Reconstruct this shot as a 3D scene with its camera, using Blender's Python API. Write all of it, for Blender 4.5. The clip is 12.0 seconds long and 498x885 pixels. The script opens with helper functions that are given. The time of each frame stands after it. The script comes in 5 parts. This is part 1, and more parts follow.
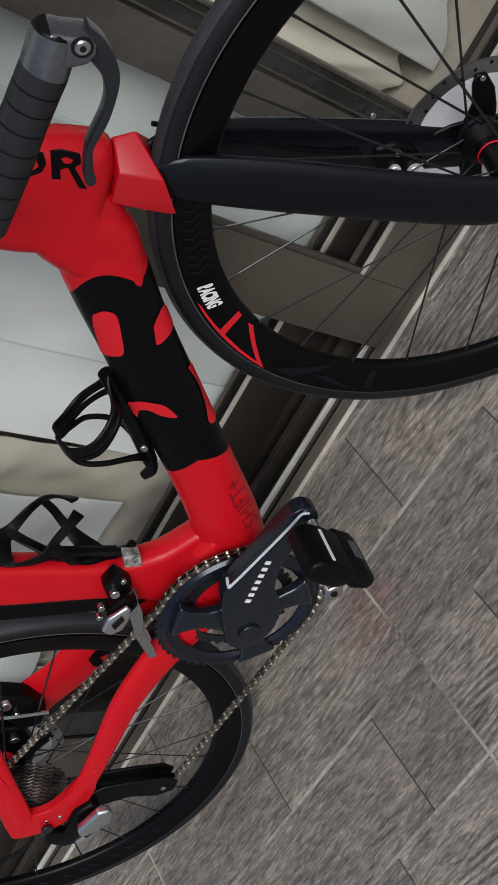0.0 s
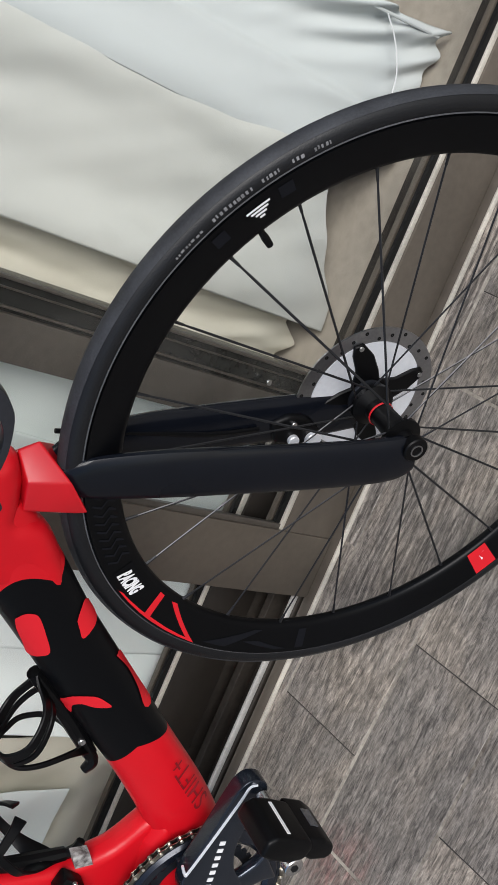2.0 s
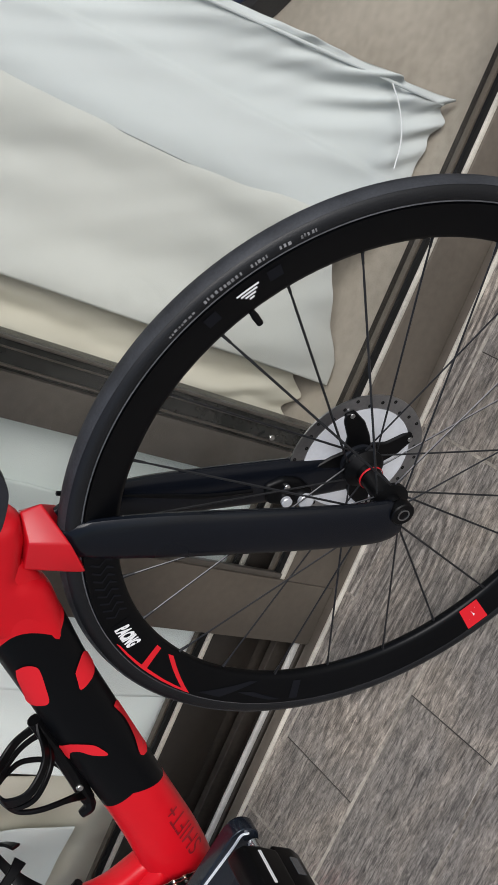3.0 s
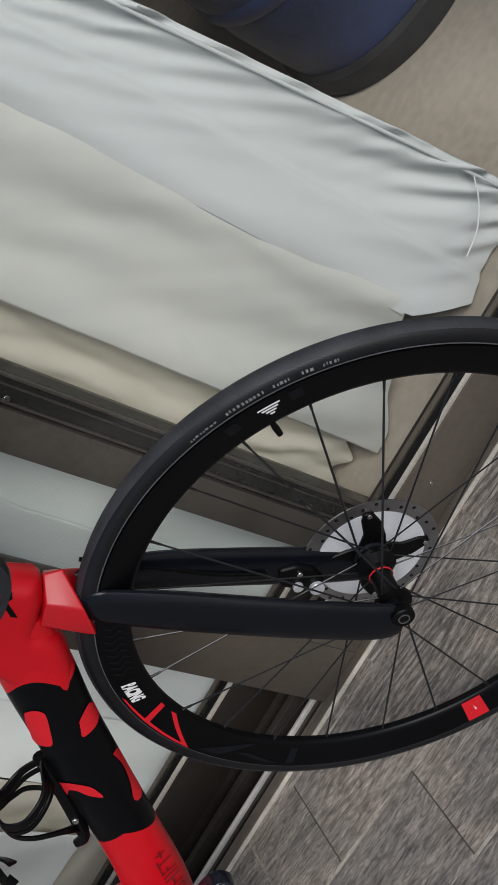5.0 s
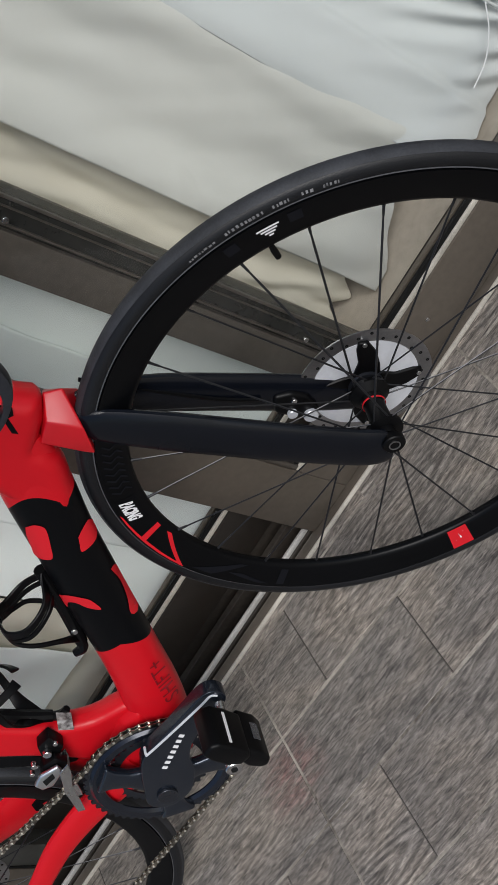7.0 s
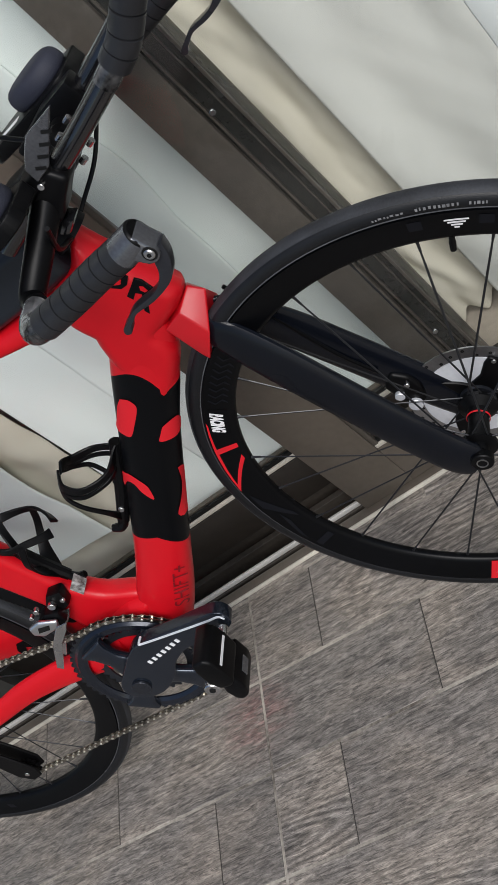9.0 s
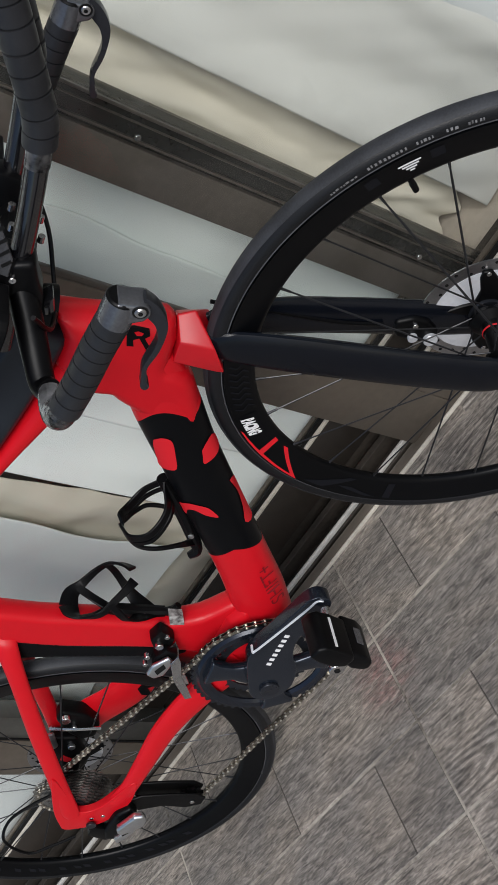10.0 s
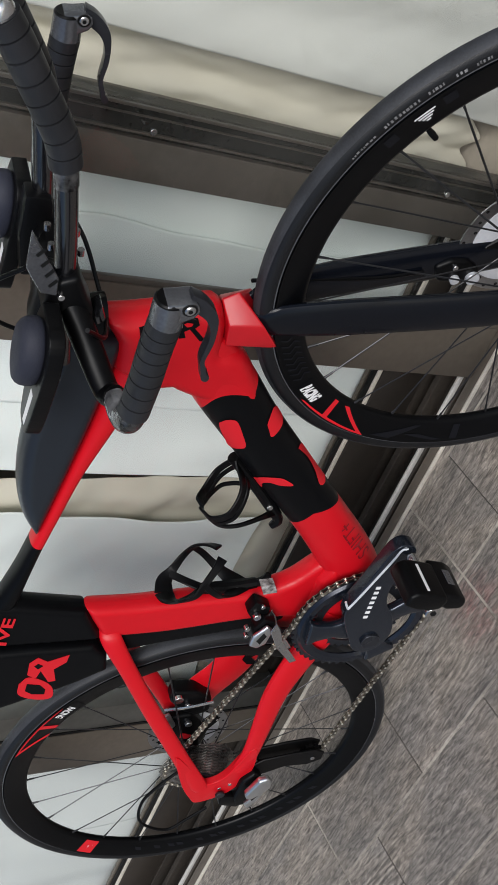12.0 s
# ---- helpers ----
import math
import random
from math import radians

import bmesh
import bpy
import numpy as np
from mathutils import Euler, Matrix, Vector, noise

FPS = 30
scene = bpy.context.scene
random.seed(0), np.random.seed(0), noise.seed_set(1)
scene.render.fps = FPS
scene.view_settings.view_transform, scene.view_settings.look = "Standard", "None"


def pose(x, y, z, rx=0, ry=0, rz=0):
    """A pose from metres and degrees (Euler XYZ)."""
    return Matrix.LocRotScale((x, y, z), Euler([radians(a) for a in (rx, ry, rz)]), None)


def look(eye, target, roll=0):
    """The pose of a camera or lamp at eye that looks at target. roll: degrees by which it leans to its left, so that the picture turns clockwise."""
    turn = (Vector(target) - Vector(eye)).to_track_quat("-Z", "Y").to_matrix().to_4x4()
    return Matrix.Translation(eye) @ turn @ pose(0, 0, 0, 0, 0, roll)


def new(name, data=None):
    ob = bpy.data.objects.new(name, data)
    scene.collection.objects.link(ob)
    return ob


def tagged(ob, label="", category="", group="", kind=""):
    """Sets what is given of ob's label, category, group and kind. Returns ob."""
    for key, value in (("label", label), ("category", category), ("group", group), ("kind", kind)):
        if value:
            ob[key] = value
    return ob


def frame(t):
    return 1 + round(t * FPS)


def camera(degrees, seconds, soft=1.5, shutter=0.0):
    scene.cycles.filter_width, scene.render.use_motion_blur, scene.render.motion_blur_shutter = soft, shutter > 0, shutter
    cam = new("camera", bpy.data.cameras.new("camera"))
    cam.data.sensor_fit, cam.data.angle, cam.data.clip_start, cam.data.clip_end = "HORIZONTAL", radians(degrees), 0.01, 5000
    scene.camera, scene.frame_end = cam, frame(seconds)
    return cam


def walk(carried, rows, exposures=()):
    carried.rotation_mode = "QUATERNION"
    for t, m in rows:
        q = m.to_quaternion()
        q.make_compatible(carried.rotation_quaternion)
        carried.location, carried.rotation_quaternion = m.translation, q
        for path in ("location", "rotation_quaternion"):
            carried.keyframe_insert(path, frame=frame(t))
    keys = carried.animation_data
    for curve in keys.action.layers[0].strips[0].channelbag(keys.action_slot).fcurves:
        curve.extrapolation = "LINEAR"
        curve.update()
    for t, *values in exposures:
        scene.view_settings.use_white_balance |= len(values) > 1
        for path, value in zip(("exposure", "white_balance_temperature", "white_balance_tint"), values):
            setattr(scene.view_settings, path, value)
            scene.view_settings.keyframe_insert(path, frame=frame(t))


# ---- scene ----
cam = camera(25.8, 12.0, 1.5)
PATH = [
    (0, (0.731, -0.638, 1.163), (-0.155, 0.539, -0.19), -80.3),
    (0.5, (0.743, -0.635, 1.163), (-0.062, 0.584, -0.204), -80.5),
    (1, (0.756, -0.625, 1.164), (0.042, 0.641, -0.209), -79.7),
    (1.5, (0.769, -0.621, 1.164), (0.162, 0.698, -0.212), -77.3),
    (2, (0.782, -0.632, 1.169), (0.284, 0.737, -0.201), -76.0),
    (2.5, (0.79, -0.659, 1.173), (0.457, 0.749, -0.208), -73.4),
    (3, (0.842, -0.667, 1.184), (0.359, 0.754, -0.138), -74.3),
    (3.2, (0.874, -0.67, 1.188), (0.33, 0.742, -0.12), -73.7),
    (5, (0.989, -0.697, 1.192), (0.389, 0.795, 0.004), -68.9),
    (5.5, (0.988, -0.705, 1.191), (0.377, 0.761, -0.025), -68.3),
    (6, (0.985, -0.715, 1.192), (0.301, 0.701, -0.044), -70.0),
    (6.5, (0.98, -0.719, 1.193), (0.204, 0.619, -0.074), -74.1),
    (6.7, (0.978, -0.724, 1.194), (0.178, 0.603, -0.072), -75.1),
    (8.3, (0.951, -0.732, 1.203), (0.104, 0.581, -0.045), -53.2),
    (8.5, (0.957, -0.733, 1.216), (0.098, 0.561, -0.044), -52.7),
    (9, (0.962, -0.737, 1.243), (0.024, 0.536, 0.019), -54.1),
    (9.5, (0.979, -0.724, 1.265), (-0.052, 0.393, -0.035), -69.2),
    (10, (0.986, -0.704, 1.28), (-0.03, 0.514, 0.062), -76.7),
    (10.5, (0.997, -0.692, 1.285), (-0.003, 0.548, 0.075), -82.9),
    (11, (1.003, -0.696, 1.288), (-0.051, 0.5, 0.079), -86.3),
    (11.5, (1.012, -0.701, 1.297), (-0.106, 0.471, 0.124), -88.7),
    (12, (1.011, -0.702, 1.306), (-0.115, 0.492, 0.164), -88.4),
]
EXPOSURE = [(0.0, -0.03), (0.5, 0.02), (1.0, 0.22), (1.5, 0.32), (2.0, 0.47), (3.0, 0.38), (5.0, 0.02), (5.5, 0.10), (6.0, 0.05), (6.5, 0.08), (8.5, 0.24), (9.0, 0.26), (9.5, 0.32), (10.0, 0.18), (10.5, 0.12), (11.0, 0.20), (11.5, 0.22), (12.0, 0.25)]
walk(cam, [(t, look(eye, target, roll)) for t, eye, target, roll in PATH], EXPOSURE)

# ---- light ----
world = bpy.data.worlds.new("sky")
scene.world = world
world.use_nodes = True
wn = world.node_tree.nodes
sky = wn.new("ShaderNodeTexSky")
sky.sky_type = "NISHITA"
sky.sun_disc = False
sky.sun_elevation, sky.sun_rotation = radians(43), radians(151)
sky.air_density, sky.dust_density = 1.0, 1.5
wn["Background"].inputs["Strength"].default_value = 0.085
world.node_tree.links.new(sky.outputs["Color"], wn["Background"].inputs["Color"])
sun = new("sun", bpy.data.lights.new("sun", "SUN"))
sun.data.energy, sun.data.angle, sun.data.color = 2.42, radians(34), (1.0, 0.99, 0.985)
sun.matrix_world = look((0.355, -0.640, 0.682), (0, 0, 0))


# ---- materials ----
def material(name, color, rough=0.5, metal=0.0, vary=0.0, scale=20.0, bump=0.0, bump_scale=None, coat=0.0, tint=None, spec=0.5, transmission=0.0):
    """Principled surface with two scales of noise in colour and roughness, and fine relief."""
    m = bpy.data.materials.new(name)
    m.use_nodes = True
    n, l = m.node_tree.nodes, m.node_tree.links
    p = n["Principled BSDF"]
    p.inputs["Base Color"].default_value = (*color, 1)
    p.inputs["Roughness"].default_value = rough
    p.inputs["Metallic"].default_value = metal
    p.inputs["Coat Weight"].default_value = coat
    p.inputs["Coat Roughness"].default_value = 0.15
    p.inputs["Specular IOR Level"].default_value = spec
    p.inputs["Transmission Weight"].default_value = transmission
    if vary or bump:
        co = n.new("ShaderNodeTexCoord")
        big, fine = n.new("ShaderNodeTexNoise"), n.new("ShaderNodeTexNoise")
        big.inputs["Scale"].default_value, fine.inputs["Scale"].default_value = scale * 0.25, bump_scale or scale * 6
        big.inputs["Detail"].default_value, fine.inputs["Detail"].default_value = 6, 4
        for t in (big, fine):
            l.new(co.outputs["Object"], t.inputs["Vector"])
        if vary:
            mix = n.new("ShaderNodeMix")
            mix.data_type = "RGBA"
            dark = tint or [c * (1 - vary) for c in color]
            mix.inputs["A"].default_value = (*[min(1, c * (1 + vary * 0.6)) for c in color], 1)
            mix.inputs["B"].default_value = (*dark, 1)
            add = n.new("ShaderNodeMath")
            add.operation = "MULTIPLY_ADD"
            add.inputs[1].default_value, add.inputs[2].default_value = 0.45, -0.22
            s2 = n.new("ShaderNodeMath")
            s2.operation = "ADD"
            l.new(fine.outputs["Fac"], add.inputs[0])
            l.new(big.outputs["Fac"], s2.inputs[0])
            l.new(add.outputs[0], s2.inputs[1])
            ramp = n.new("ShaderNodeMapRange")
            ramp.inputs["From Min"].default_value, ramp.inputs["From Max"].default_value = 0.3, 0.7
            l.new(s2.outputs[0], ramp.inputs["Value"])
            l.new(ramp.outputs["Result"], mix.inputs["Factor"])
            l.new(mix.outputs["Result"], p.inputs["Base Color"])
            rr = n.new("ShaderNodeMapRange")
            rr.inputs["To Min"].default_value, rr.inputs["To Max"].default_value = max(0.02, rough - 0.08), min(1, rough + 0.1)
            l.new(big.outputs["Fac"], rr.inputs["Value"])
            l.new(rr.outputs["Result"], p.inputs["Roughness"])
        if bump:
            b = n.new("ShaderNodeBump")
            b.inputs["Strength"].default_value, b.inputs["Distance"].default_value = bump, 0.002
            l.new(fine.outputs["Fac"], b.inputs["Height"])
            l.new(b.outputs["Normal"], p.inputs["Normal"])
    return m


RED = material("red_paint", (0.53, 0.0050, 0.0115), 0.34, vary=0.06, scale=8, spec=0.26)
RED_GLOSS = material("glossy_red_paint", (0.52, 0.006, 0.013), 0.28, vary=0.05, scale=8, spec=0.45)
RED_BRIGHT = material("red_decal", (0.58, 0.010, 0.018), 0.5, spec=0.3)
DARK_RED = material("dark_red_print", (0.18, 0.006, 0.010), 0.45, spec=0.3)
BLACK = material("black_matte_paint", (0.0022, 0.0024, 0.0030), 0.38, vary=0.3, scale=12, spec=0.12)
NAVY = material("blue_black_paint", (0.0032, 0.0041, 0.0068), 0.26, vary=0.2, scale=10, spec=0.28)
BOX_GREY = material("slate_box_plastic", (0.014, 0.0175, 0.0235), 0.33, vary=0.15, scale=10, spec=0.35)
RUBBER = material("tyre_rubber", (0.0065, 0.007, 0.0085), 0.44, vary=0.4, scale=30, bump=0.15, bump_scale=600, spec=0.34)
RIM = material("carbon_rim", (0.0019, 0.0021, 0.0027), 0.32, vary=0.3, scale=30, spec=0.13)
RIM_GREY = material("grey_rim_graphic", (0.0042, 0.005, 0.0075), 0.3, spec=0.2)
STEEL = material("bright_steel", (0.62, 0.62, 0.62), 0.25, 1.0, vary=0.15, scale=60)
SPOKE = material("dark_bladed_spoke", (0.030, 0.031, 0.034), 0.3, 0.6, vary=0.2, scale=40)
COG = material("oily_sprocket_steel", (0.34, 0.33, 0.31), 0.32, 0.9, vary=0.8, scale=120, tint=(0.02, 0.02, 0.02))
CHAIN = material("chain_steel", (0.85, 0.82, 0.74), 0.3, 0.8, vary=0.2, scale=300)
ALU = material("brushed_aluminium", (0.72, 0.74, 0.76), 0.3, 1.0, vary=0.1, scale=80)
FIN = material("pale_anodised_fin", (0.84, 0.86, 0.90), 0.32, 0.45, vary=0.08, scale=40)
ALU_WARM = material("worn_pale_edge", (0.62, 0.58, 0.50), 0.45, 0.2, vary=0.3, scale=60, bump=0.1)
DARK_METAL = material("dark_anodised_metal", (0.030, 0.033, 0.041), 0.28, 0.6, vary=0.2, scale=40)
CRANK = material("grey_blue_crank", (0.019, 0.025, 0.037), 0.22, 0.6, vary=0.15, scale=20, coat=0.4)
RING = material("blue_black_ring", (0.012, 0.016, 0.026), 0.22, 0.5, vary=0.2, scale=30, coat=0.3)
LEVER = material("dark_brake_lever", (0.034, 0.036, 0.043), 0.27, 0.45, vary=0.2, scale=40)
# bronze with the shade on the recessed inner rails put into its colour
BROWN_SHADED = material("shaded_brown_inner_rail", (0.026, 0.021, 0.017), 0.4, vary=0.3, scale=14, spec=0.4)
BLACK_PLASTIC = material("black_plastic", (0.0020, 0.0020, 0.0024), 0.40, vary=0.3, scale=40, bump=0.05, spec=0.16)
GLOSS_BLACK = material("glossy_black_carbon", (0.005, 0.005, 0.006), 0.17, vary=0.3, scale=60, spec=0.9, coat=0.5)
HOOD = material("grey_hood_metal", (0.15, 0.154, 0.166), 0.24, 0.65, vary=0.35, scale=50)
TAPE = material("bar_tape", (0.015, 0.0155, 0.018), 0.48, vary=0.4, scale=80, bump=0.08, bump_scale=1500, spec=0.4)
TAPE_SHINY = material("worn_shiny_tape", (0.19, 0.19, 0.195), 0.14, 0.55, vary=0.95, scale=110, bump=0.9, bump_scale=75, tint=(0.004, 0.004, 0.004))
STICKER = material("scuffed_sticker", (0.30, 0.29, 0.28), 0.5, vary=0.9, scale=500, tint=(0.02, 0.01, 0.01))
PAD = material("navy_pad_foam", (0.014, 0.016, 0.029), 0.7, vary=0.2, scale=50, bump=0.2, bump_scale=700)
WHITE = material("white_print", (0.75, 0.75, 0.75), 0.5)
BROWN = material("bronze_frame_paint", (0.105, 0.088, 0.070), 0.36, vary=0.25, scale=14, bump=0.05, spec=0.45)
BROWN_DARK = material("dark_bronze_frame", (0.080, 0.070, 0.059), 0.36, vary=0.3, scale=14, bump=0.05, spec=0.45)
GREY_FRAME = material("grey_bronze_frame", (0.10, 0.098, 0.088), 0.3, 0.3, vary=0.25, scale=14)
GASKET = material("black_gasket", (0.006, 0.006, 0.006), 0.6, spec=0.2)
POST_BAND = material("dark_glossy_band", (0.022, 0.022, 0.020), 0.25, vary=0.3, scale=14, spec=0.6)
TRACK = material("worn_pale_track", (0.66, 0.64, 0.60), 0.42, 0.35, vary=0.25, scale=50, bump=0.1)
SILL = material("dusty_sill_metal", (0.045, 0.038, 0.031), 0.5, 0.1, vary=0.5, scale=20, bump=0.15, tint=(0.020, 0.017, 0.014), spec=0.4)
CURTAIN = material("white_curtain_cloth", (0.79, 0.845, 0.82), 0.9, vary=0.04, scale=6, bump=0.06, bump_scale=500)
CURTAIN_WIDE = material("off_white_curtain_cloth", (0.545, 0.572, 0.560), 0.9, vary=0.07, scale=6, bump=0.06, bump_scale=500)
# cream tone: soft fold shading of the wide curtain, put into the colour
CURTAIN_SHADED = material("shaded_curtain_cloth", (0.515, 0.52, 0.48), 0.9, vary=0.12, scale=7, bump=0.06, bump_scale=500)
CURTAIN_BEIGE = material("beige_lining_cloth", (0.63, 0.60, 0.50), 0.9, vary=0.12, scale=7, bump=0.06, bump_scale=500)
BEIGE_TILE = material("beige_indoor_floor", (0.46, 0.41, 0.34), 0.5, vary=0.22, scale=9, bump=0.05, tint=(0.33, 0.29, 0.235))
GROUT = material("dark_grout", (0.045, 0.040, 0.036), 0.9, vary=0.3, scale=40)
PALE_GROUT = material("pale_tan_grout", (0.40, 0.365, 0.31), 0.9, vary=0.3, scale=22, tint=(0.10, 0.085, 0.07))
TREAD = material("dusty_tread_rubber", (0.030, 0.032, 0.037), 0.6, vary=0.5, scale=60, bump=0.15, bump_scale=500, spec=0.35)
ROTOR = material("ground_rotor_steel", (0.42, 0.42, 0.43), 0.32, 1.0, vary=0.2, scale=60)
PLASTER = material("plaster", (0.62, 0.60, 0.56), 0.9, vary=0.08, scale=5, bump=0.1)
PAVING = material("grey_paving", (0.24, 0.225, 0.21), 0.8, vary=0.2, scale=3, bump=0.2)
BLUE = material("blue_drum_plastic", (0.022, 0.038, 0.105), 0.45, vary=0.5, scale=25, tint=(0.012, 0.018, 0.045))
DRUM_BASE = material("dirty_black_rubber", (0.022, 0.022, 0.024), 0.7, vary=0.5, scale=50, bump=0.2)


def glass():
    """Clear pane: straight see-through with a faint tint, and a gloss that grows towards grazing."""
    m = bpy.data.materials.new("window_glass")
    m.use_nodes = True
    n, l = m.node_tree.nodes, m.node_tree.links
    n.remove(n["Principled BSDF"])
    clear, gloss, mix = n.new("ShaderNodeBsdfTransparent"), n.new("ShaderNodeBsdfGlossy"), n.new("ShaderNodeMixShader")
    clear.inputs["Color"].default_value = (0.990, 0.996, 0.993, 1)
    gloss.inputs["Roughness"].default_value = 0.02
    facing = n.new("ShaderNodeLayerWeight")
    facing.inputs["Blend"].default_value = 0.5
    power, fit = n.new("ShaderNodeMath"), n.new("ShaderNodeMath")
    power.operation, fit.operation = "POWER", "MULTIPLY_ADD"
    power.inputs[1].default_value = 5.0
    fit.inputs[1].default_value, fit.inputs[2].default_value = 0.90, 0.020
    l.new(facing.outputs["Facing"], power.inputs[0])
    l.new(power.outputs[0], fit.inputs[0])
    l.new(fit.outputs[0], mix.inputs["Fac"])
    l.new(clear.outputs[0], mix.inputs[1])
    l.new(gloss.outputs[0], mix.inputs[2])
    l.new(mix.outputs[0], n["Material Output"].inputs["Surface"])
    return m


GLASS = glass()


def panel_paint():
    """Red paint with a black band across the tube: an arched edge above, a kinked one below."""
    m = RED.copy()
    m.name = "red_and_black_paint"
    n, l = m.node_tree.nodes, m.node_tree.links
    p = n["Principled BSDF"]
    red = p.inputs["Base Color"].links[0].from_socket
    co = n.new("ShaderNodeTexCoord")

    def dot(v):
        d = n.new("ShaderNodeVectorMath")
        d.operation = "DOT_PRODUCT"
        d.inputs[1].default_value = v
        l.new(co.outputs["Object"], d.inputs[0])
        return d.outputs["Value"]

    def op(kind, a, b, c=None):
        k = n.new("ShaderNodeMath")
        k.operation = kind
        for i, v in enumerate((a, b, c)):
            if v is None:
                continue
            if isinstance(v, (int, float)):
                k.inputs[i].default_value = v
            else:
                l.new(v, k.inputs[i])
        return k.outputs[0]

    along, across = dot((0.645, 0, 0.764)), dot((-0.764, 0, 0.645))
    dw = op("SUBTRACT", across, 0.152)
    top = op("MAXIMUM", op("MULTIPLY_ADD", op("MULTIPLY", dw, dw), -23.0, 0.7155), op("MINIMUM", op("MULTIPLY_ADD", across, -0.68, 0.7676), 0.706))
    low = op("MINIMUM", op("MULTIPLY_ADD", across, 0.45, 0.390), op("MULTIPLY_ADD", across, -0.30, 0.4928))
    black = op("MULTIPLY", op("LESS_THAN", along, top), op("GREATER_THAN", along, low))
    mix = n.new("ShaderNodeMix")
    mix.data_type = "RGBA"
    mix.inputs["B"].default_value = (0.0022, 0.0024, 0.0030, 1)
    l.new(black, mix.inputs["Factor"])
    l.new(red, mix.inputs["A"])
    l.new(mix.outputs["Result"], p.inputs["Base Color"])
    gloss = op("MULTIPLY_ADD", black, -0.16, 0.28)
    l.new(gloss, p.inputs["Specular IOR Level"])
    return m


PANEL_PAINT = panel_paint()


def plank_material():
    """Grey wood-look tile: long dark grain, rings and a tone of its own for each piece."""
    m = bpy.data.materials.new("grey_wood_look_tile")
    m.use_nodes = True
    n, l = m.node_tree.nodes, m.node_tree.links
    p = n["Principled BSDF"]
    co, info = n.new("ShaderNodeTexCoord"), n.new("ShaderNodeObjectInfo")
    shift = n.new("ShaderNodeVectorMath")
    shift.operation = "MULTIPLY_ADD"
    comb = n.new("ShaderNodeCombineXYZ")
    for k in ("X", "Y", "Z"):
        l.new(info.outputs["Random"], comb.inputs[k])
    shift.inputs[1].default_value = (7.0, 3.0, 5.0)
    l.new(comb.outputs[0], shift.inputs[0])
    l.new(co.outputs["Object"], shift.inputs[2])

    def noise_tex(scale, stretch, detail, distort=0.0, rough=0.6):
        mp = n.new("ShaderNodeMapping")
        mp.inputs["Scale"].default_value = stretch
        l.new(shift.outputs[0], mp.inputs["Vector"])
        t = n.new("ShaderNodeTexNoise")
        t.inputs["Scale"].default_value, t.inputs["Detail"].default_value = scale, detail
        t.inputs["Distortion"].default_value, t.inputs["Roughness"].default_value = distort, rough
        l.new(mp.outputs[0], t.inputs["Vector"])
        return t

    grain = noise_tex(130, (0.30, 1.10, 1), 4, 1.4, 0.6)
    streak = noise_tex(70, (0.16, 1.4, 1), 4, 1.6, 0.62)
    mottle = noise_tex(52, (0.45, 1.1, 1), 5, 1.6, 0.62)
    cloud = noise_tex(9, (0.6, 1.2, 1), 6, 0.6)
    speck = noise_tex(420, (0.5, 1, 1), 2)
    pore = noise_tex(330, (0.10, 1.0, 1), 3, 1.2, 0.65)
    # flame-shaped rings round a heart somewhere in each piece
    heart = n.new("ShaderNodeVectorMath")
    heart.operation = "MULTIPLY_ADD"
    heart.inputs[1].default_value = (0.22, 0.10, 0.0)
    l.new(comb.outputs[0], heart.inputs[0])
    l.new(co.outputs["Object"], heart.inputs[2])
    mp = n.new("ShaderNodeMapping")
    mp.inputs["Location"].default_value, mp.inputs["Scale"].default_value = (-0.022, -0.05, 0), (0.20, 1.0, 1)
    l.new(heart.outputs[0], mp.inputs["Vector"])
    rings = n.new("ShaderNodeTexWave")
    rings.wave_type, rings.rings_direction = "RINGS", "Z"
    rings.inputs["Scale"].default_value, rings.inputs["Distortion"].default_value = 34.0, 9.0
    rings.inputs["Detail"].default_value, rings.inputs["Detail Scale"].default_value = 2, 0.55
    l.new(mp.outputs[0], rings.inputs["Vector"])
    reach = n.new("ShaderNodeVectorMath")
    reach.operation = "LENGTH"
    l.new(mp.outputs[0], reach.inputs[0])

    def ramp(src, a, b, c0, c1):
        r = n.new("ShaderNodeMapRange")
        r.inputs["From Min"].default_value, r.inputs["From Max"].default_value = a, b
        r.inputs["To Min"].default_value, r.inputs["To Max"].default_value = c0, c1
        l.new(src, r.inputs["Value"])
        return r.outputs["Result"]

    def mul(a, b):
        k = n.new("ShaderNodeMath")
        k.operation = "MULTIPLY"
        l.new(a, k.inputs[0])
        l.new(b, k.inputs[1])
        return k.outputs[0]

    shown = mul(ramp(reach.outputs["Value"], 0.036, 0.070, 1.0, 0.0), ramp(info.outputs["Random"], 0.36, 0.46, 0.0, 1.0))
    ring_tone = n.new("ShaderNodeMix")
    ring_tone.data_type = "FLOAT"
    ring_tone.inputs["A"].default_value = 1.0
    l.new(shown, ring_tone.inputs["Factor"])
    l.new(ramp(rings.outputs["Fac"], 0.10, 0.80, 0.60, 1.26), ring_tone.inputs["B"])
    tone = mul(mul(mul(ramp(grain.outputs["Fac"], 0.38, 0.62, 0.66, 1.27), ramp(streak.outputs["Fac"], 0.37, 0.63, 0.72, 1.24)), ramp(cloud.outputs["Fac"], 0.3, 0.7, 0.80, 1.14)),
               mul(ring_tone.outputs["Result"], ramp(speck.outputs["Fac"], 0.3, 0.7, 0.82, 1.18)))
    tone = mul(tone, ramp(mottle.outputs["Fac"], 0.36, 0.64, 0.86, 1.12))
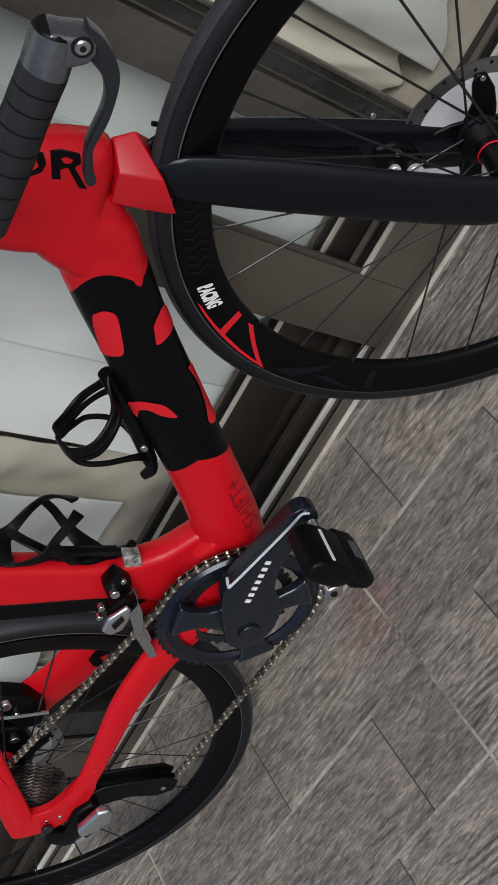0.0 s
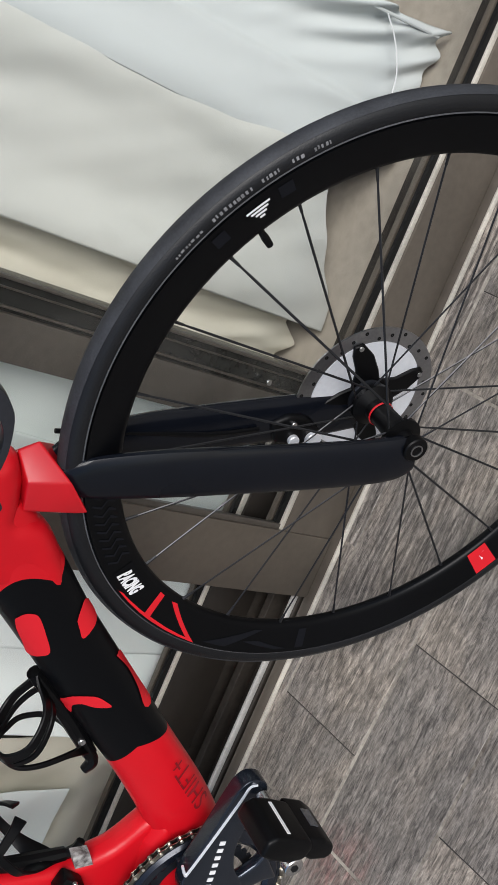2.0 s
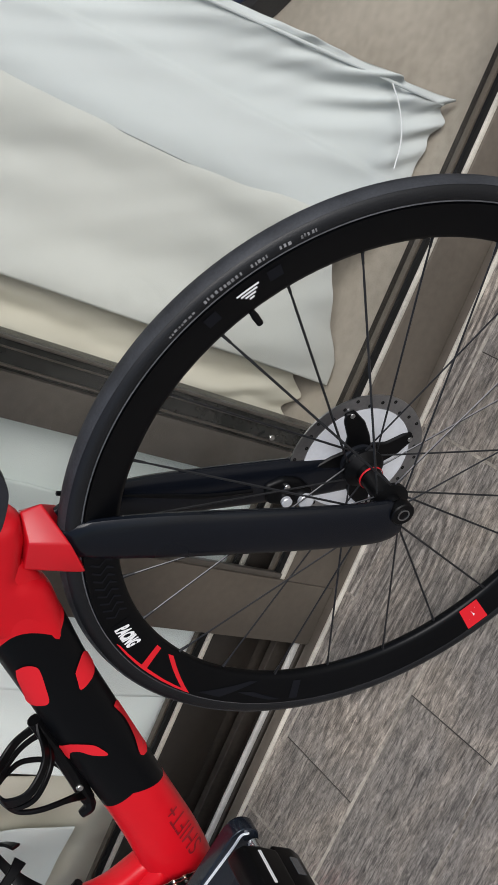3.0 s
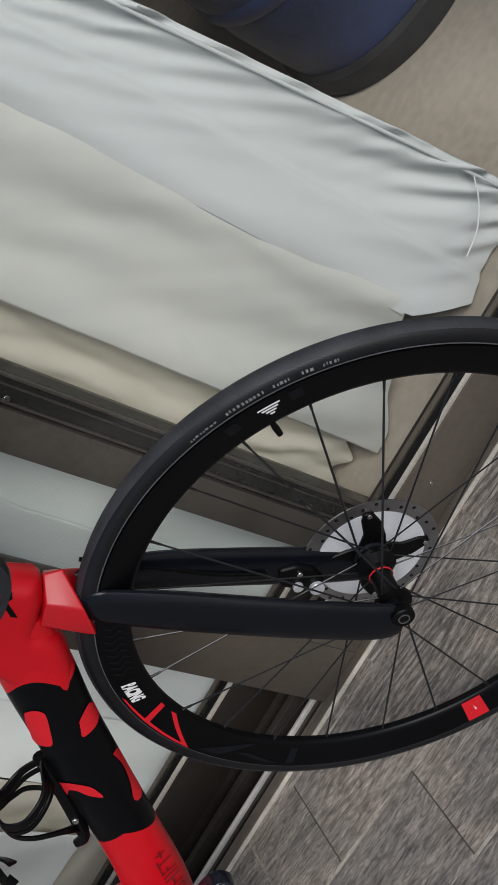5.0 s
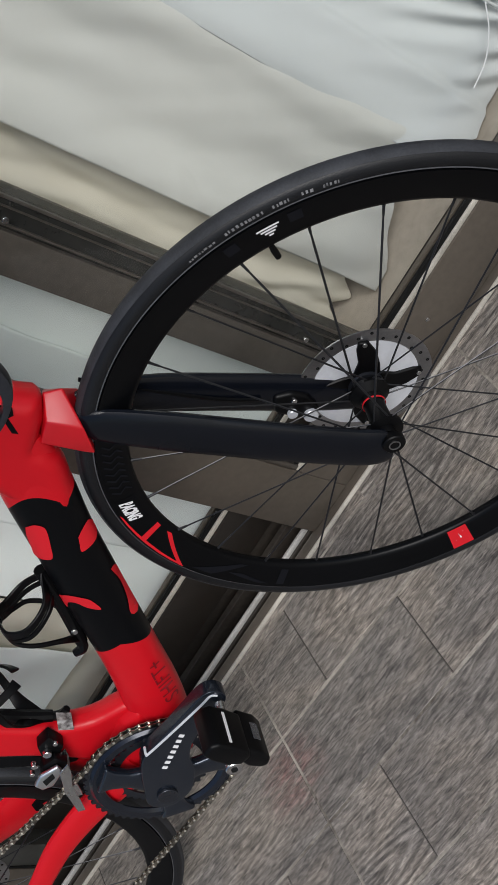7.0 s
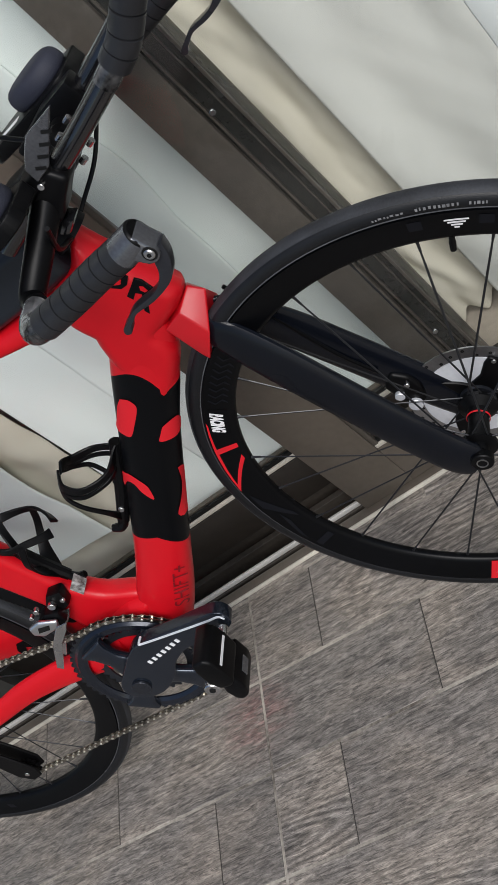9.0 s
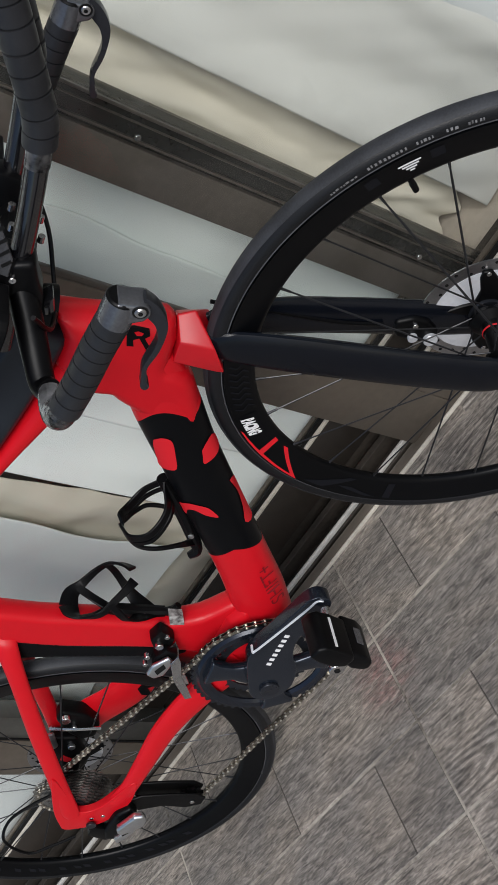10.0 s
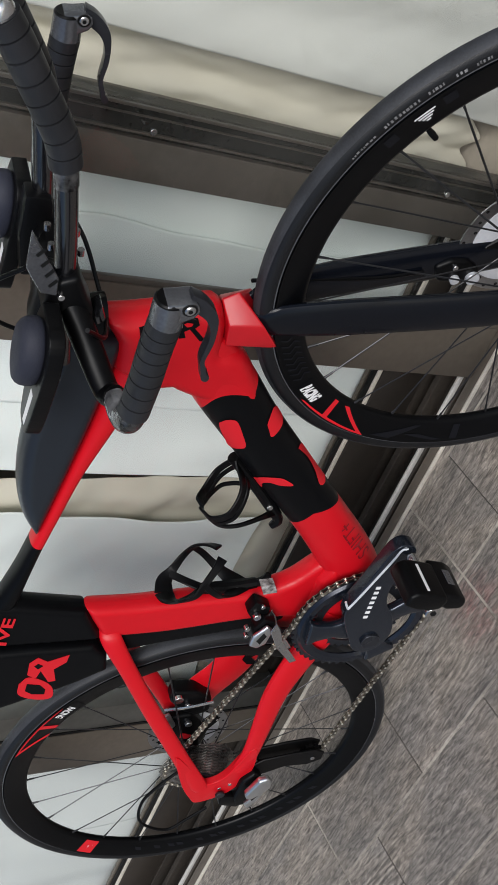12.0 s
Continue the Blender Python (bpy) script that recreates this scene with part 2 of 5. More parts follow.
    tone = mul(tone, ramp(pore.outputs["Fac"], 0.50, 0.64, 1.12, 0.46))
    tone = mul(tone, ramp(info.outputs["Random"], 0, 1, 0.86, 1.12))
    ground_place = n.new("ShaderNodeNewGeometry")
    for spot in ((0.284, 0.208, 0.0), (0.218, 0.145, 0.0), (0.171, 0.174, 0.0)):          # small dried drops
        far = n.new("ShaderNodeVectorMath")
        far.operation = "DISTANCE"
        far.inputs[1].default_value = spot
        l.new(ground_place.outputs["Position"], far.inputs[0])
        band = n.new("ShaderNodeMath")
        band.operation = "COMPARE"
        band.inputs[1].default_value, band.inputs[2].default_value = 0.0065, 0.0022
        l.new(far.outputs["Value"], band.inputs[0])
        tone = mul(tone, ramp(band.outputs[0], 0, 1, 1.0, 0.78))
    warm = n.new("ShaderNodeMix")
    warm.data_type = "RGBA"
    warm.inputs["A"].default_value, warm.inputs["B"].default_value = (0.216, 0.194, 0.173, 1), (0.230, 0.199, 0.168, 1)
    l.new(ramp(cloud.outputs["Fac"], 0.4, 0.6, 0, 1), warm.inputs["Factor"])
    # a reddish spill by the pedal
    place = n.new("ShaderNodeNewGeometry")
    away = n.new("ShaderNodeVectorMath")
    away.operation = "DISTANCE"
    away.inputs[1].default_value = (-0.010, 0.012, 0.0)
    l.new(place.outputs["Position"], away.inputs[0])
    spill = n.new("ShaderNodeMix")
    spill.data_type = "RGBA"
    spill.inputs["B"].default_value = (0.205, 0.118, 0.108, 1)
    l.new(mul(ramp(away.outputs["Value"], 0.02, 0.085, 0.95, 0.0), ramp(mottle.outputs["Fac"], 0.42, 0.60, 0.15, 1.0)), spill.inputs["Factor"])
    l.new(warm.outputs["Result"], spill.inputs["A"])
    col = n.new("ShaderNodeMix")
    col.data_type = "RGBA"
    col.inputs["A"].default_value = (0.0, 0.0, 0.0, 1)
    l.new(spill.outputs["Result"], col.inputs["B"])
    l.new(tone, col.inputs["Factor"])
    col.clamp_factor = False
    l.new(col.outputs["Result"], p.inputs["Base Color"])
    l.new(ramp(grain.outputs["Fac"], 0.3, 0.7, 0.62, 0.45), p.inputs["Roughness"])
    b = n.new("ShaderNodeBump")
    b.inputs["Strength"].default_value, b.inputs["Distance"].default_value = 0.35, 0.001
    l.new(tone, b.inputs["Height"])
    l.new(b.outputs["Normal"], p.inputs["Normal"])
    return m


PLANK = plank_material()


# ---- mesh helpers ----
def finish(bm, name, mat, smooth=35.0):
    bmesh.ops.recalc_face_normals(bm, faces=bm.faces)
    me = bpy.data.meshes.new(name)
    bm.to_mesh(me)
    bm.free()
    for m in (mat if isinstance(mat, (list, tuple)) else (mat,)):
        me.materials.append(m)
    if smooth:
        for f in me.polygons:
            f.use_smooth = True
        me.set_sharp_from_angle(angle=radians(smooth))
    return me


def part(name, bm, mat, parent=None, label="", m=None, smooth=35.0):
    """One mesh object, under a thing or a part."""
    ob = new(name, finish(bm, name, mat, smooth))
    if parent is not None and parent.parent is not None and parent.parent.parent is not None:
        m = parent.matrix_basis @ (m or Matrix.Identity(4))      # a fourth level joins its parent's level
        parent = parent.parent
    if parent is not None:
        ob.parent = parent
    if m is not None:
        ob.matrix_basis = m
    if label:
        ob["label"] = label
    return ob


def box(x0, x1, y0, y1, z0, z1, bevel=0.0, bm=None, seg=2):
    bm = bm or bmesh.new()
    r = bmesh.ops.create_cube(bm, size=1.0, matrix=Matrix.Translation(((x0 + x1) / 2, (y0 + y1) / 2, (z0 + z1) / 2)) @ Matrix.Diagonal((x1 - x0, y1 - y0, z1 - z0, 1)))
    if bevel:
        es = list({e for v in r["verts"] for e in v.link_edges})
        bmesh.ops.bevel(bm, geom=es, offset=bevel, segments=seg, profile=0.5, affect="EDGES")
    return bm


def smooth_path(pts, k=6):
    """Catmull-Rom through rows of numbers."""
    a = [np.array(p, float) for p in pts]
    a = [2 * a[0] - a[1]] + a + [2 * a[-1] - a[-2]]
    out = []
    for i in range(1, len(a) - 2):
        p0, p1, p2, p3 = a[i - 1:i + 3]
        for j in range(k):
            t = j / k
            out.append(0.5 * (2 * p1 + (p2 - p0) * t + (2 * p0 - 5 * p1 + 4 * p2 - p3) * t * t + (3 * p1 - p0 - 3 * p2 + p3) * t ** 3))
    out.append(a[-2])
    return out


def rings_to_mesh(bm, rings, cap=True, loop=False):
    vs = [[bm.verts.new(p) for p in r] for r in rings]
    n = len(vs[0])
    pairs = list(zip(vs, vs[1:])) + ([(vs[-1], vs[0])] if loop else [])
    for a, b in pairs:
        for i in range(n):
            bm.faces.new((a[i], a[(i + 1) % n], b[(i + 1) % n], b[i]))
    if cap and not loop:
        bm.faces.new(vs[0][::-1])
        bm.faces.new(vs[-1])
    return bm


def tube(pts, r, n=12, k=6, bm=None, flat=1.0):
    """A round rod through points; r: a radius, or one a point. flat squeezes it along the second axis."""
    bm = bm or bmesh.new()
    rs = r if isinstance(r, (list, tuple)) else [r] * len(pts)
    rows = smooth_path([(*p, q) for p, q in zip(pts, rs)], k) if k > 1 else [np.array((*p, q), float) for p, q in zip(pts, rs)]
    ps = [Vector(q[:3]) for q in rows]
    up, rings = None, []
    for i, p in enumerate(ps):
        t = (ps[min(i + 1, len(ps) - 1)] - ps[max(i - 1, 0)]).normalized()
        if up is None:
            up = t.orthogonal().normalized() if abs(t.y) > 0.9 else Vector((0, 1, 0))
        up = (up - t * up.dot(t)).normalized()
        side = t.cross(up)
        rings.append([p + float(rows[i][3]) * (math.cos(a) * side + math.sin(a) * flat * up) for a in (2 * math.pi * j / n for j in range(n))])
    return rings_to_mesh(bm, rings)


def aero(secs, n=24, k=6, power=2.0, bm=None):
    """A tube that runs in a bicycle's plane: rows of x, y, z, half depth in the plane, half width across it."""
    bm = bm or bmesh.new()
    rows = smooth_path(secs, k)
    rings = []
    for i, q in enumerate(rows):
        d = rows[min(i + 1, len(rows) - 1)] - rows[max(i - 1, 0)]
        t = Vector((d[0], 0, d[2])).normalized()
        nn = Vector((-t.z, 0, t.x))
        ring = []
        for j in range(n):
            a = 2 * math.pi * j / n
            c, s = math.cos(a), math.sin(a)
            c, s = math.copysign(abs(c) ** (2 / power), c), math.copysign(abs(s) ** (2 / power), s)
            ring.append(Vector(q[:3]) + nn * (float(q[3]) * c) + Vector((0, 1, 0)) * (float(q[4]) * s))
        rings.append(ring)
    return rings_to_mesh(bm, rings)


def slab(poly, y0, y1, bevel=0.0, seg=3, bm=None):
    """A plate with an outline in the x-z plane, from y0 to y1, with rounded edges."""
    bm = bm or bmesh.new()
    vs = [bm.verts.new((x, y0, z)) for x, z in poly]
    f = bm.faces.new(vs)
    r = bmesh.ops.extrude_face_region(bm, geom=[f])
    nv = [v for v in r["geom"] if isinstance(v, bmesh.types.BMVert)]
    bmesh.ops.translate(bm, verts=nv, vec=(0, y1 - y0, 0))
    if bevel:
        es = list({e for v in vs + nv for e in v.link_edges})
        bmesh.ops.bevel(bm, geom=es, offset=bevel, segments=seg, profile=0.55, affect="EDGES", clamp_overlap=True)
    return bm


def puffy(poly, hw, depth, power=2.2, cell=0.0032):
    """A plate with an outline in the x-z plane whose edges swell over a given depth to the half width hw."""
    bm = bmesh.new()
    core = bm.faces.new([bm.verts.new((x, 0, z)) for x, z in poly])
    core.normal_update()
    core.material_index = 1
    for step in (0.0003, 0.0006, 0.0010, 0.0014):
        bmesh.ops.inset_region(bm, faces=[core], thickness=step, use_boundary=True, use_even_offset=False)
    for f in bm.faces:
        f.material_index = 1 if f is core else 0
    ends = np.array(poly, float)
    a, ab = ends, np.roll(ends, -1, 0) - ends
    for ax, i in ((Vector((1, 0, 0)), 0), (Vector((0, 0, 1)), 1)):
        lo, hi = ends[:, i].min(), ends[:, i].max()
        for j in range(1, int((hi - lo) / cell)):
            inner = [f for f in bm.faces if f.material_index == 1]
            geo = set(inner) | {e for f in inner for e in f.edges} | {v for f in inner for v in f.verts}
            bmesh.ops.bisect_plane(bm, geom=list(geo), plane_co=ax * (lo + cell * j), plane_no=ax, dist=1e-6)
    for v in bm.verts:
        p = np.array((v.co.x, v.co.z))
        f = np.clip(((p - a) * ab).sum(1) / (ab * ab).sum(1), 0, 1)
        d = np.sqrt((((a + ab * f[:, None]) - p) ** 2).sum(1)).min()
        v.co.y = -hw * (1 - max(0.0, 1 - d / depth) ** power) ** (1 / power)
    for f in bm.faces:
        f.material_index = 0
    geo = bmesh.ops.duplicate(bm, geom=bm.verts[:] + bm.edges[:] + bm.faces[:])
    for v in geo["geom"]:
        if isinstance(v, bmesh.types.BMVert):
            v.co.y = -v.co.y
    bmesh.ops.remove_doubles(bm, verts=bm.verts, dist=1e-6)
    bmesh.ops.recalc_face_normals(bm, faces=bm.faces)
    return bm


def lathe(profile, cx, cz, n=96, bm=None, closed=True, turn=0.0):
    """Turns rows of radius and y round the axle through (cx, cz)."""
    bm = bm or bmesh.new()
    rings = []
    for j in range(n):
        a = 2 * math.pi * j / n + turn
        rings.append([(cx + r * math.cos(a), y, cz + r * math.sin(a)) for r, y in profile])
    vs = [[bm.verts.new(p) for p in r] for r in rings]
    m = len(profile)
    for j in range(n):
        a, b = vs[j], vs[(j + 1) % n]
        for i in range(m if closed else m - 1):
            bm.faces.new((a[i], a[(i + 1) % m], b[(i + 1) % m], b[i]))
    return bm


def disc(cx, cy, cz, r, y1, n=24, bm=None, bevel=0.0):
    """A short round rod along y, from cy to y1."""
    c = bevel or min(r, abs(y1 - cy)) * 0.12
    s = math.copysign(1, y1 - cy)
    return lathe([(0.0004, cy), (r - c, cy), (r, cy + s * c), (r, y1 - s * c), (r - c, y1), (0.0004, y1)], cx, cz, n, bm)


def sweep_poly(poly, place, cuts=0):
    """A flat outline in (s, w), cut fine and laid on a surface by place(s, w)."""
    bm = bmesh.new()
    bm.faces.new([bm.verts.new((s, w, 0)) for s, w in poly])
    lo, hi = [min(p[i] for p in poly) for i in (0, 1)], [max(p[i] for p in poly) for i in (0, 1)]
    for ax in (0, 1):
        for j in range(1, cuts):
            co = Vector((0, 0, 0))
            co[ax] = lo[ax] + (hi[ax] - lo[ax]) * j / cuts
            no = Vector((1, 0, 0)) if ax == 0 else Vector((0, 1, 0))
            bmesh.ops.bisect_plane(bm, geom=bm.verts[:] + bm.edges[:] + bm.faces[:], plane_co=co, plane_no=no, dist=1e-7)
    bmesh.ops.triangulate(bm, faces=bm.faces)
    for v in bm.verts:
        v.co = place(v.co.x, v.co.y)
    return bm


def thing(name, label, category, group="", m=None):
    e = new(name)
    e.empty_display_size = 0.1
    if m is not None:
        e.matrix_basis = m
    return tagged(e, label, category, group)


# ---- setting ----
HOUSE = pose(0, 0, 0, 0, 0, 7.0)      # the door wall runs along local x, indoors is +y
TILES = pose(0, 0, 0, 0, 0, 4.6)      # the laying direction of the terrace tiles


def structure(name, bm, mat, label="", m=HOUSE, smooth=0.0):
    ob = new(name, finish(bm, name, mat, smooth))
    ob.matrix_basis = m
    return tagged(ob, label, "", "", "structure")


ground = bmesh.new()
for u0, u1, v0, v1 in ((-60, 60, -60, 0.233), (-60, -4.7, 0.233, 60), (4.7, 60, 0.233, 60), (-4.7, 4.7, 5.2, 60)):
    box(u0, u1, v0, v1, -0.30, -0.012, 0, ground)
structure("ground", ground, PAVING, "grey paved ground round the terrace")
structure("floor_indoor", box(-4.5, 4.5, 0.40, 5.0, -0.2, 0.0), BEIGE_TILE, "plain beige indoor floor with faint stains")
structure("wall_back", box(-4.5, 4.5, 5.0, 5.2, 0.0, 2.6), PLASTER, "plain off-white back wall of the room")
structure("wall_left", box(-4.7, -4.5, 0.24, 5.2, 0.0, 2.6), PLASTER, "plain off-white side wall of the room")
structure("wall_right", box(4.5, 4.7, 0.24, 5.2, 0.0, 2.6), PLASTER, "plain off-white side wall of the room")
structure("ceiling", box(-4.7, 4.7, 0.24, 5.2, 2.6, 2.75), PLASTER, "plain white ceiling of the room")
front = box(-4.5, 4.5, 0.24, 0.44, 2.2, 2.6)
box(-4.5, -2.2, 0.242, 0.44, 0.004, 2.2, 0, front)
box(1.75, 4.5, 0.242, 0.44, 0.004, 2.2, 0, front)
structure("wall_front", front, PLASTER, "plain plaster wall round the sliding doors")


# sill with its tracks
def sill():
    """A channel with a front lip and raised tracks."""
    bm = box(-4.5, 4.5, 0.236, 0.40, -0.2, -0.024)
    for v0, v1, z in ((0.236, 0.247, 0.003), (0.260, 0.274, 0.0050), (0.307, 0.319, 0.0060), (0.346, 0.362, 0.008), (0.385, 0.40, 0.004)):
        box(-4.5, 4.5, v0, v1, -0.024, z, 0.001, bm)
    return bm


threshold = structure("door_sill", sill(), SILL, "dusty bronze aluminium sliding-door sill with tracks")
part("sill_lip", box(-4.5, 4.5, 0.2358, 0.2540, -0.02, 0.0052, 0.0008), BROWN, threshold, "bronze front lip of the sill")
part("edge_strip", box(-4.5, 4.5, 0.2315, 0.2356, -0.02, 0.006, 0.001), ALU_WARM, threshold, "worn pale metal edge strip")
part("track_bar", box(-4.5, 0.271, 0.2635, 0.2695, 0.0049, 0.0150, 0.0015), TRACK, threshold, "bright raised aluminium track")


def leaf(name, u0, u1, v0, stile_l, stile_r, label, rail=None):
    """A sliding leaf: two stiles, two rails, beads and a pane between them."""
    d, top, zr, zb = 0.028, 2.2, 0.104, 0.0
    e = tagged(new(name), label, "", "", "structure")
    e.matrix_basis = HOUSE
    z0 = 0.0055 if v0 < 0.3 else 0.012
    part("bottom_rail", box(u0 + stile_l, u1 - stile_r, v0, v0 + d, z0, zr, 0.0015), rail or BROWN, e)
    part("top_rail", box(u0 + stile_l, u1 - stile_r, v0, v0 + d, top - 0.08, top, 0.0015), BROWN, e)
    part("stile", box(u0, u0 + stile_l, v0 - 0.0005, v0 + d, z0, top, 0.0015), BROWN, e)
    part("stile", box(u1 - stile_r, u1, v0 - 0.0005, v0 + d, z0, top, 0.0015), BROWN, e)
    a, b = u0 + stile_l, u1 - stile_r
    for nm, q in (("glazing_bead", (a, b, v0 + 0.003, v0 + 0.012, zr, zr + 0.008)), ("glazing_bead", (a, b, v0 + 0.003, v0 + 0.012, top - 0.09, top - 0.08)),
                  ("glazing_bead", (a, a + 0.008, v0 + 0.003, v0 + 0.012, zr + 0.008, top - 0.09)), ("glazing_bead", (b - 0.008, b, v0 + 0.003, v0 + 0.012, zr + 0.008, top - 0.09))):
        part(nm, box(*q, 0.001), ALU_WARM if q[5] < 1 and q[4] == zr else BROWN_DARK, e)
    part("gasket", box(a, b, v0 + 0.0065, v0 + 0.0125, zr + 0.008, zr + 0.016), GASKET, e)
    part("inner_bead", box(a, b, v0 + 0.0185, v0 + d, zr, zr + 0.014, 0.001), BROWN, e, "bronze inner bead")
    pane = part("pane", box(a + 0.004, b - 0.004, v0 + 0.0128, v0 + 0.018, zr + 0.004, top - 0.084), GLASS, e, "clear window glass", smooth=0)
    pane.visible_shadow = False
    return e


door_1 = leaf("door_1", 0.274, 1.75, 0.250, 0.093, 0.093, "bronze-framed sliding glass door leaf in the outer track")
part("screw", disc(0.655, 0.250, 0.062, 0.003, 0.2475, 12), STEEL, door_1, "small pale screw head")
door_2 = leaf("door_2", -0.665, 0.572, 0.335, 0.10, 0.05, "bronze-framed sliding glass door leaf in the inner track", BROWN_SHADED)
door_3 = leaf("door_3", -2.2, -0.60, 0.345, 0.093, 0.03, "bronze-framed sliding glass door leaf further along the wall", BROWN_SHADED)


def post(u_brown0, u_brown1, u_dark1, v, parent):
    part("post_face", box(u_brown0, u_brown1, v, v + 0.05, 0.006, 2.2, 0.0015), BROWN_DARK, parent, "dark bronze post face")
    part("post_groove", box(u_brown1, u_dark1, v + 0.010, v + 0.05, 0.006, 2.2), POST_BAND, parent, "dark glossy recessed band")
    for a, w, h in ((0.004, 0.003, 0.006), (0.024, 0.002, 0.004), (0.034, 0.004, 0.006)):
        part("post_ridge", box(u_brown1 + a, u_brown1 + a + w, v + 0.010 - h, v + 0.02, 0.006, 2.2, 0.0008), BROWN_DARK, parent)


post(0.486, 0.538, 0.576, 0.287, door_2)
for z in (0.205, 0.682):
    part("bolt", disc(0.550, 0.2885, z, 0.0042, 0.2840, 16), STEEL, door_2, "small bright bolt head")
part("post_face", box(-0.665, -0.565, 0.296, 0.34, 0.006, 2.2, 0.0015), BROWN, door_3, "bronze post face")
part("post_side", box(-0.564, -0.505, 0.300, 0.34, 0.006, 2.2, 0.001), GREY_FRAME, door_3, "grey reflective post side")
part("post_groove", box(-0.572, -0.560, 0.298, 0.33, 0.006, 2.2), GASKET, door_3, "black groove")


# ---- curtains ----
def curtain(name, u0, u1, v, amp, waves, seed, mat, label, hem=lambda q: 0.012, lean0=0.0, lean1=0.0, nu=90, nz=70, pucker=False, wavy=0.0, crumple=0.0):
    rnd = random.Random(seed)
    ph = [rnd.uniform(0, 6.28) for _ in range(6)]
    bm = bmesh.new()
    grid = []
    for i in range(nu + 1):
        q = i / nu
        col = []
        z0 = hem(q)
        for j in range(nz + 1):
            h = (j / nz) ** 1.7
            z = z0 + (2.25 - z0) * h
            e0, e1 = u0 + lean0 * min(z, 1.2), u1 + lean1 * min(z, 1.2)
            e1 += wavy * (math.sin(11 * z + 0.6) + 0.35 * math.sin(31 * z))
            u = e0 + (e1 - e0) * q
            s = waves * q * 6.283 + 0.5 * math.sin(2.2 * z + ph[0])
            d = amp * (math.sin(s + ph[1]) + 0.35 * math.sin(2.3 * s + ph[2] + 1.1 * z)) * (0.75 + 0.25 * math.sin(1.3 * z + ph[3]))
            if pucker:
                edge = math.exp(-(1 - q) * 4.2) * (0.6 + 0.4 * math.sin(8.3 * z + 1.0))
                d += edge * (0.0135 * math.sin(46 * z + 34 * q + ph[5] + 1.5 * math.sin(11 * z)) + 0.0052 * math.sin(97 * z + 40 * q + 2 * math.sin(17 * z)))
                d += 0.006 * math.tanh((q - 0.42 - 0.16 * z) * 45) * math.exp(-1.2 * z)
            d += crumple * (math.sin(23 * q + 9 * z + 2.0 * math.sin(13 * z + ph[0])) + 0.6 * math.sin(38 * z - 17 * q + 1.7 * math.sin(9 * q + 6 * z)) + 0.4 * math.sin(71 * z + 31 * q + ph[3]))
            d += 0.006 * math.sin(9 * q + 14 * z + ph[4]) * math.exp(-3.0 * z)
            col.append(bm.verts.new((u, v + d, z)))
        grid.append(col)
    for a, b in zip(grid, grid[1:]):
        for j in range(nz):
            bm.faces.new((a[j], b[j], b[j + 1], a[j + 1]))
    e = thing(name, label, "curtain", "curtains behind the doors", HOUSE)
    cloth = part("cloth", bm, mat, e, smooth=80)
    s = cloth.modifiers.new("thickness", "SOLIDIFY")
    s.thickness = 0.0016
    return e


def torn_hem(q):
    """Low at the free corner, a stepped notch, then a slanting run."""
    u = 0.625 + 0.455 * q
    if u > 0.90:
        return 0.012
    if u > 0.84:
        return 0.012 + (0.90 - u) / 0.06 * 0.10
    return max(0.012, 0.012 + (u - 0.66) / 0.18 * 0.115)


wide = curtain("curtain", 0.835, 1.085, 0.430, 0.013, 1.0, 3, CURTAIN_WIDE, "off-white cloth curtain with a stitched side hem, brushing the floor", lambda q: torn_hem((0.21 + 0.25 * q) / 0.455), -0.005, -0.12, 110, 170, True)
# same curtain as above, split so that this part carries the painted fold shade
curtain("curtain", 0.625, 0.866, 0.4345, 0.010, 1.1, 6, CURTAIN_SHADED, "left part of the off-white curtain in cream fold shade, with a slanting torn hem", lambda q: torn_hem(0.227 * q / 0.455), -0.005, -0.02, 70, 120, crumple=0.0008)
bm = bmesh.new()
tube([(1.074 - 0.12 * z, 0.425, z) for z in (0.03, 0.3, 0.6, 0.9, 1.2)], 0.0026, 8, 4, bm)
part("side_hem", bm, CURTAIN_WIDE, wide, "puckered stitched hem")
part("thread", tube([(1.055, 0.420, 0.14), (1.03, 0.418, 0.11), (0.995, 0.417, 0.085), (0.955, 0.417, 0.075)], 0.0011, 6, 6), WHITE, wide, "loose white thread")
curtain("curtain", 0.50, 0.66, 0.470, 0.008, 1.2, 5, CURTAIN_BEIGE, "beige lining curtain in soft folds", lambda q: 0.02 + 0.09 * max(0, q - 0.55) + 0.012 * math.sin(19 * q), crumple=0.0035)
curtain("curtain", 0.10, 0.392, 0.374, 0.003, 1.5, 8, CURTAIN, "white cloth curtain hanging close to the glass", lambda q: 0.015, 0.0, 0.0, 60, 160, wavy=0.007, crumple=0.0008)
curtain("curtain", 0.30, 0.516, 0.384, 0.003, 1.1, 9, CURTAIN, "white cloth curtain tucked behind its neighbour", lambda q: 0.015)
curtain("curtain", -0.045, 0.124, 0.378, 0.004, 0.8, 11, CURTAIN, "narrow white curtain strip with a scalloped edge", lambda q: 0.02, 0.03, 0.0)
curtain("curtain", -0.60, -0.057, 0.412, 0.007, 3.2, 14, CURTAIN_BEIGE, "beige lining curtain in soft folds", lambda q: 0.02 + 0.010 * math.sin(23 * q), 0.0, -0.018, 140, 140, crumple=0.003)
